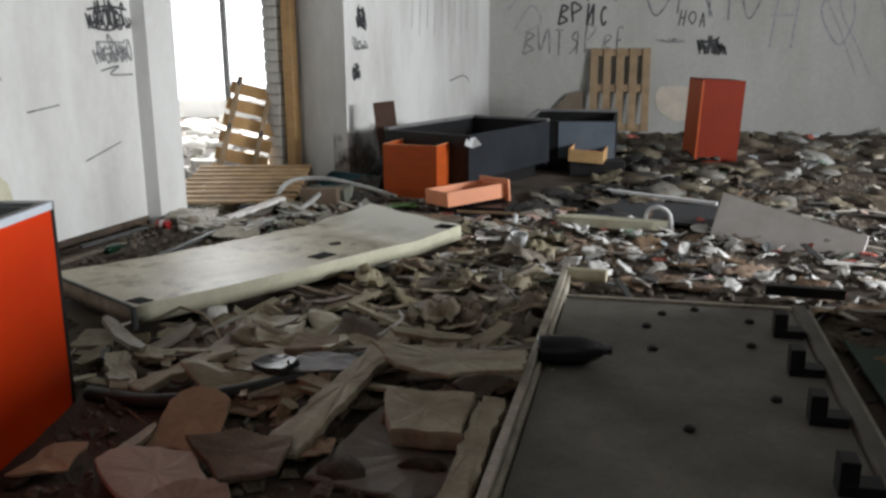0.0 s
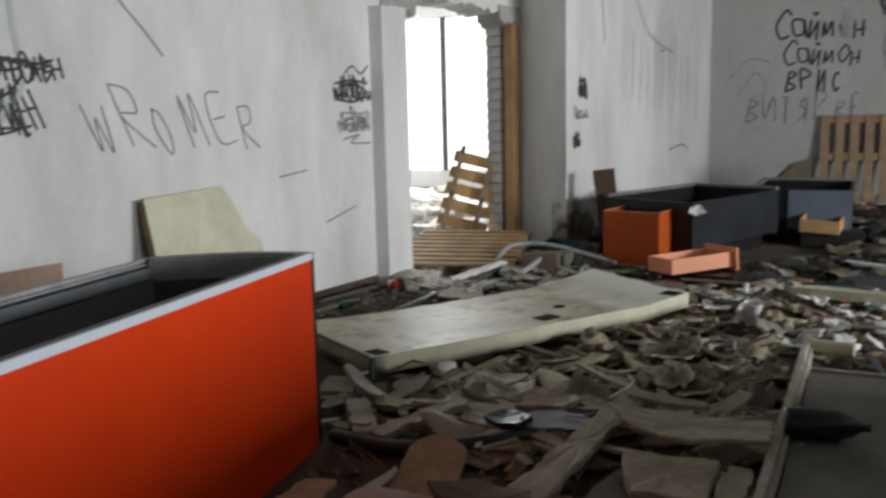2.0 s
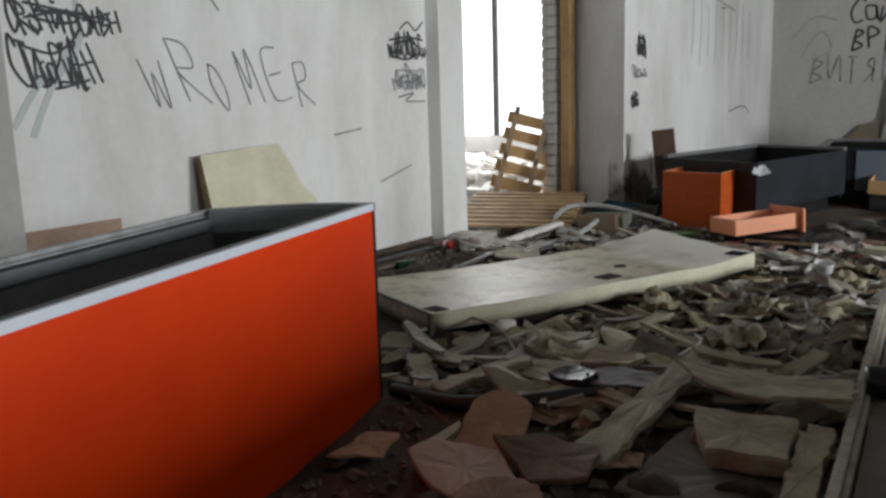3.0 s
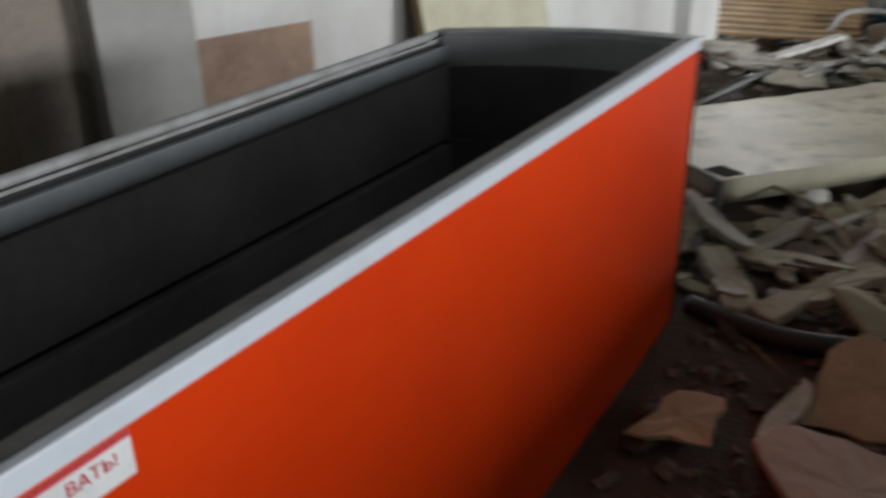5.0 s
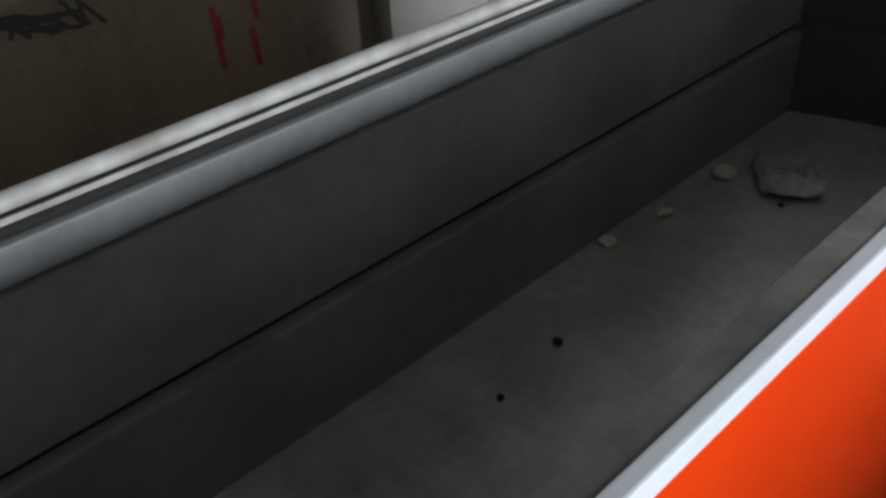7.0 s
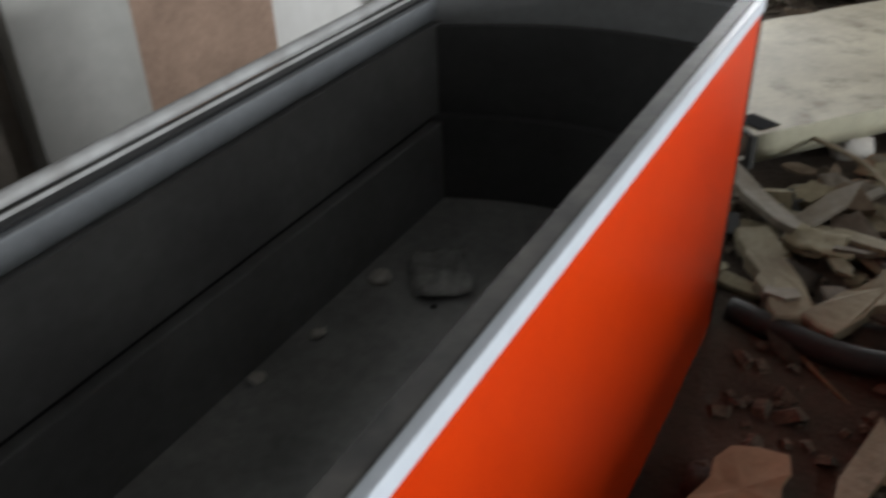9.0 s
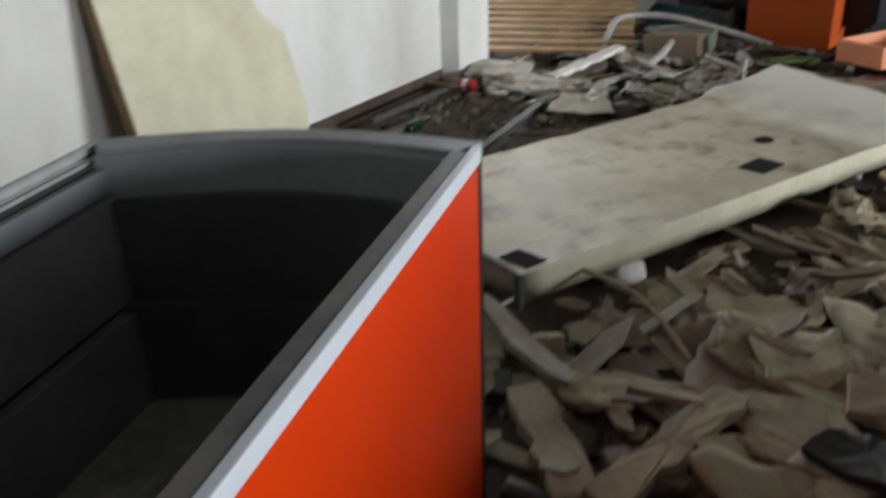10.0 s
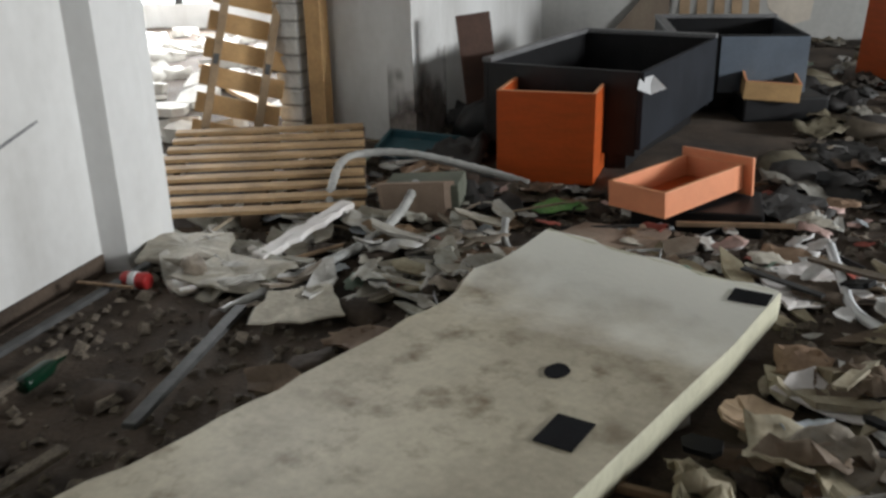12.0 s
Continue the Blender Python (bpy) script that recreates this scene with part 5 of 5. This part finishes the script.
# bare plaster near the wall foot behind the counter
tagged(link("wall_patch", prism(along(3.175, 3.80, -0.006, -0.002), 0.02, 0.66), PINKRAW), "bare pinkish plaster at the wall foot", "wall", kind="structure")
scribble(ply, Matrix(((0, 0, 1, 0), (1, 0, 0, -0.75), (0, 1, 0, 0.0), (0, 0, 0, 1))), -0.1, 0.55, 0.5, 0.08, 9, 0.013, INK, 12)
scribble(ply, Matrix(((0, 0, 1, 0), (1, 0, 0, -0.75), (0, 1, 0, 0.0), (0, 0, 0, 1))), 0.25, 0.8, 0.2, 0.1, 5, 0.02, INK, 13)

# ---------------- scattered rubbish ----------------


def blocked(x, y):
    """Places that are taken by furniture, walls or panels."""
    if x < wx(y) + 0.08 and y < 9.3:
        return True
    if y > 8.9 and x < -2.15 + (y - 9.0) * 0.175 + 0.05:
        return True
    cx, cy = x + 1.748, y - 3.235
    u, v = cx * 0.996 + cy * 0.089, -cx * 0.089 + cy * 0.996
    if -0.95 < u < 0.09 and -3.8 < v < 0.15:
        return True
    cx, cy = x + 1.925, y - 4.095
    u, v = cx * 0.834 - cy * 0.552, cx * 0.552 + cy * 0.834
    if -0.9 < u < 0.06 and -0.08 < v < 2.55:
        return True
    if 0.12 < x < 1.6 and 1.0 < y < 5.05:
        return True
    if 1.5 < x < 2.2 and 10.9 < y < 11.6:
        return True
    if -1.6 < x < 0.65 and 8.1 < y < 11.0 and abs(x + 0.5 - (y - 9.4) * 0.45) < 0.95:
        return True
    if -1.65 < x < -0.85 and 8.0 < y < 8.8:
        return True
    return not (x < 7.8 and y < 14.0)


def scatter(name, meshes, material, count, region, label, category, lift=0.0, tilt=12.0, seed=0, size=(0.8, 1.2), weight=None):
    """Pieces that share a few meshes, laid at random over a stretch of ground."""
    r8 = random.Random(seed)
    datas = []
    for b in meshes:
        me = bpy.data.meshes.new(name)
        b.to_mesh(me)
        b.free()
        me.materials.append(material)
        datas.append(me)
    x0, x1, y0, y1 = region
    made = tries = 0
    while made < count and tries < count * 30:
        tries += 1
        x, y = r8.uniform(x0, x1), r8.uniform(y0, y1)
        if blocked(x, y) or (weight and r8.random() > weight(x, y)):
            continue
        o = new(name, r8.choice(datas))
        s = r8.uniform(*size)
        o.matrix_basis = pose(x, y, max(0, ground_h(x, y)) + r8.uniform(-0.005, lift), r8.uniform(-tilt, tilt), r8.uniform(-tilt, tilt), r8.uniform(0, 360)) @ Matrix.Scale(s, 4)
        tagged(o, label, category, category + " pieces")
        made += 1


R = random.Random


def bare(x, y):
    """Few scraps lie on the trodden dirt beside the counter."""
    if y < 3.3 and -0.75 < x < 0.15:
        return 0.1
    return 0.06 if y < 3.2 and x < -0.75 else 1.0


def off_panel(x, y):
    """Keeps large pieces from poking over the edge of the lying panel."""
    cx, cy = x + 1.925, y - 4.095
    u, v = cx * 0.834 - cy * 0.552, cx * 0.552 + cy * 0.834
    return 0.0 if u < 0.26 and -0.3 < v < 2.7 else bare(x, y)


scatter("board_fragment", [ragged(R(k), 0.13 + 0.06 * (k % 6), 0.07 + 0.03 * (k % 4), 0.008 + 0.008 * (k % 3), 5 + k % 5, 0.004) for k in range(18)], PALEBOARD, 200, (-2.0, 0.25, 2.3, 7.0), "broken dirty cream board fragment on the rubble", "fragment", 0.05, 13, 1, (0.45, 1.15), bare)
scatter("torn_skin", [curl(R(400 + k), 0.2 + 0.05 * (k % 4), 0.16 + 0.04 * (k % 3), 0.25 + 0.22 * (k % 5)) for k in range(14)], PALEBOARD, 62, (-1.9, 0.1, 3.4, 5.4), "torn curled cream panel skin on the rubble", "panel skin", 0.05, 16, 21, (0.7, 1.25), off_panel)
scatter("board_chunk", [ragged(R(40 + k), 0.13, 0.1, 0.05, 6, 0.0) for k in range(6)], PALEBOARD, 70, (-1.9, 0.2, 3.0, 6.2), "thick broken cream foam chunk", "chunk", 0.05, 25, 2, (0.4, 1.1), bare)
scatter("cardboard_scrap", [crumple(R(60 + k), 0.3, 0.2, 0.06) for k in range(8)], CARD, 150, (-2.0, 2.0, 2.2, 8.4), "torn brown cardboard scrap", "cardboard", 0.04, 10, 3, (0.5, 1.2), bare)
scatter("litter_scrap", [crumple(R(80 + k), 0.16, 0.1, 0.035, 4) for k in range(8)] + [ragged(R(90 + k), 0.14, 0.06, 0.004, 6, 0.02) for k in range(5)], LITTER, 300, (-0.7, 3.8, 5.15, 7.9), "scrap of white or coloured packaging litter", "litter", 0.06, 22, 4, (0.45, 1.1))
scatter("paper_scrap", [crumple(R(120 + k), 0.15, 0.11, 0.03, 4) for k in range(6)], LITTER, 160, (-2.9, -0.3, 6.4, 8.6), "scrap of paper and film near the doorway", "paper", 0.05, 18, 5, (0.5, 1.2))
scatter("stick", [block(-0.012, -0.25, 0, 0.012, 0.25, 0.02, 0.003), block(-0.02, -0.18, 0, 0.02, 0.18, 0.012, 0.002), tube([(0, -0.3, 0.01), (0.05, 0, 0.03), (-0.02, 0.3, 0.01)], 0.008, 6)], STICK, 210, (-3.1, 3.2, 2.4, 9.0), "broken stick or strip among the rubble", "stick", 0.08, 9, 6, (0.4, 1.1), lambda x, y: 0.0 if x < -2.1 and y < 6.3 else bare(x, y))
scatter("refuse_lump", [lump(R(140 + k), 0.16, 0.35) for k in range(8)], FARTRASH, 130, (-0.9, 7.2, 8.0, 13.9), "grey-brown heap of matted refuse", "refuse", 0.03, 15, 7, (0.5, 1.5))
scatter("refuse_sheet", [crumple(R(160 + k), 0.36, 0.26, 0.1, 7) for k in range(8)], FARTRASH, 290, (-1.6, 7.2, 7.8, 13.9), "crumpled grey-brown sheet of refuse", "refuse sheet", 0.05, 14, 8, (0.4, 1.2))
scatter("white_refuse", [crumple(R(180 + k), 0.2, 0.15, 0.08, 4) for k in range(5)], LITTER, 80, (0.3, 7.0, 8.5, 13.9), "pale plastic scrap among the refuse", "plastic", 0.1, 22, 9, (0.5, 1.3))
scatter("rubber_scrap", [ragged(R(200 + k), 0.12, 0.06, 0.02, 6) for k in range(3)], BLACK, 60, (-2.0, 3.0, 2.6, 8.0), "piece of black rubber or plastic", "scrap", 0.08, 20, 10, (0.5, 1.2))
scatter("film_scrap", [crumple(R(240 + k), 0.13, 0.09, 0.03, 4) for k in range(6)] + [ragged(R(250 + k), 0.15, 0.07, 0.003, 7, 0.012) for k in range(4)], mat("white film", (0.82, 0.81, 0.8), 0.45, vary=0.15, scale=9, tint=(0.6, 0.58, 0.55)), 300, (-0.4, 3.4, 5.25, 7.2), "white scrap of torn plastic film", "film", 0.08, 28, 12, (0.4, 1.3))
scatter("foam_strip", [ragged(R(260 + k), 0.34 + 0.06 * k, 0.07, 0.02, 8, 0.01) for k in range(5)], PALEBOARD, 40, (-1.9, 0.1, 3.4, 6.6), "long broken cream foam strip", "strip", 0.11, 12, 13, (0.6, 1.3), bare)
scatter("plaster_scrap", [ragged(R(300 + k), 0.16 + 0.05 * (k % 4), 0.1, 0.012, 7, 0.02) for k in range(8)] + [crumple(R(310 + k), 0.26, 0.16, 0.05, 4) for k in range(4)], mat("pale grey scraps", (0.95, 0.95, 0.95), 0.8, vary=0.2, scale=8, tint=(0.6, 0.57, 0.5), spread=[(0.5, 0.48, 0.44), (0.42, 0.39, 0.33), (0.58, 0.57, 0.55), (0.3, 0.25, 0.2), (0.46, 0.45, 0.4)]), 130, (-3.0, -1.5, 6.25, 7.7), "pale grey board scrap near the doorway", "scrap board", 0.08, 20, 15, (0.5, 1.3))
scatter("dark_refuse", [crumple(R(330 + k), 0.5, 0.35, 0.16, 5) for k in range(4)] + [lump(R(340 + k), 0.16, 0.5) for k in range(3)], mat("blackened refuse", (0.035, 0.032, 0.03), 0.7, vary=0.3, scale=6, bump=0.3), 46, (-1.9, 1.1, 7.5, 10.9), "blackened refuse heaped round the dark counter", "refuse dark", 0.02, 18, 16, (0.5, 1.2))
scatter("dirt_clod", [lump(R(280 + k), 0.07, 0.4) for k in range(5)], mat("dark brown clod", (0.07, 0.05, 0.037), 0.95, vary=0.3, scale=9, bump=0.6), 260, (-3.1, 3.0, 2.2, 8.5), "dark brown clod of dirt", "dirt", 0.02, 20, 14, (0.5, 1.5))
# torn film lumps beside the panel
scatter("torn_sheet", [crumple(R(220 + k), 0.34, 0.26, 0.16, 6) for k in range(4)], PALEBOARD, 34, (-1.2, 0.1, 4.3, 6.2), "crumpled beige sheet beside the panel", "sheet", 0.05, 25, 11, (0.6, 1.1))


def annex_rubble():
    r9 = random.Random(6)
    for k in range(120):
        x, y = r9.uniform(-6.6, -3.3), r9.uniform(7.6, 15.4)
        if x > wx(min(y, 9.3)) - 0.4:
            continue
        b = lump(r9, r9.uniform(0.1, 0.26), 0.55) if k % 4 == 0 else ragged(r9, r9.uniform(0.2, 0.6), r9.uniform(0.15, 0.4), r9.uniform(0.03, 0.12), 8)
        tagged(link("plaster_chunk", b, WHITERUBBLE, m=pose(x, y, max(0, ground_h(x, y)) - 0.005, r9.uniform(-15, 15), r9.uniform(-15, 15), r9.uniform(0, 360))),
               "white plaster chunk in the next room", "rubble", "rubble in the next room")


annex_rubble()
for x, y in ((-3.6, 10.2), (-4.3, 11.5)):
    tagged(link("plank", block(-0.05, -0.5, 0, 0.05, 0.5, 0.03, 0.004), WOODLIT, m=pose(x, y, 0.06, 3, 2, 40)), "pine plank on the white rubble", "plank")


def crumbs():
    """Fine rubble over the ground, one joined piece."""
    r9 = random.Random(9)
    verts, faces = [], []
    made = 0
    while made < 9000:
        x, y = r9.uniform(-3.2, 4.0), r9.uniform(1.6, 10.0)
        if blocked(x, y):
            continue
        made += 1
        s = r9.uniform(0.006, 0.03) * (1 if r9.random() < 0.85 else 1.8)
        m = pose(x, y, max(0, ground_h(x, y)) + s * 0.2, r9.uniform(-40, 40), r9.uniform(-40, 40), r9.uniform(0, 360))
        base = len(verts)
        for c in ((-1, -0.7, -0.3), (1, -0.5, -0.3), (0.8, 0.7, -0.3), (-0.9, 0.6, -0.3), (-0.6, -0.5, 0.4), (0.7, -0.3, 0.35), (0.5, 0.5, 0.4), (-0.5, 0.5, 0.3)):
            verts.append(m @ (Vector(c) * s))
        faces += [tuple(base + i for i in f) for f in ((3, 2, 1, 0), (4, 5, 6, 7), (0, 1, 5, 4), (1, 2, 6, 5), (2, 3, 7, 6), (3, 0, 4, 7))]
    me = bpy.data.meshes.new("rubble_crumbs")
    me.from_pydata(verts, [], faces)
    me.materials.append(CRUMB)
    tagged(new("rubble_crumbs", me), "fine rubble and crumbs over the dirty floor", "rubble", kind="stuff")


crumbs()
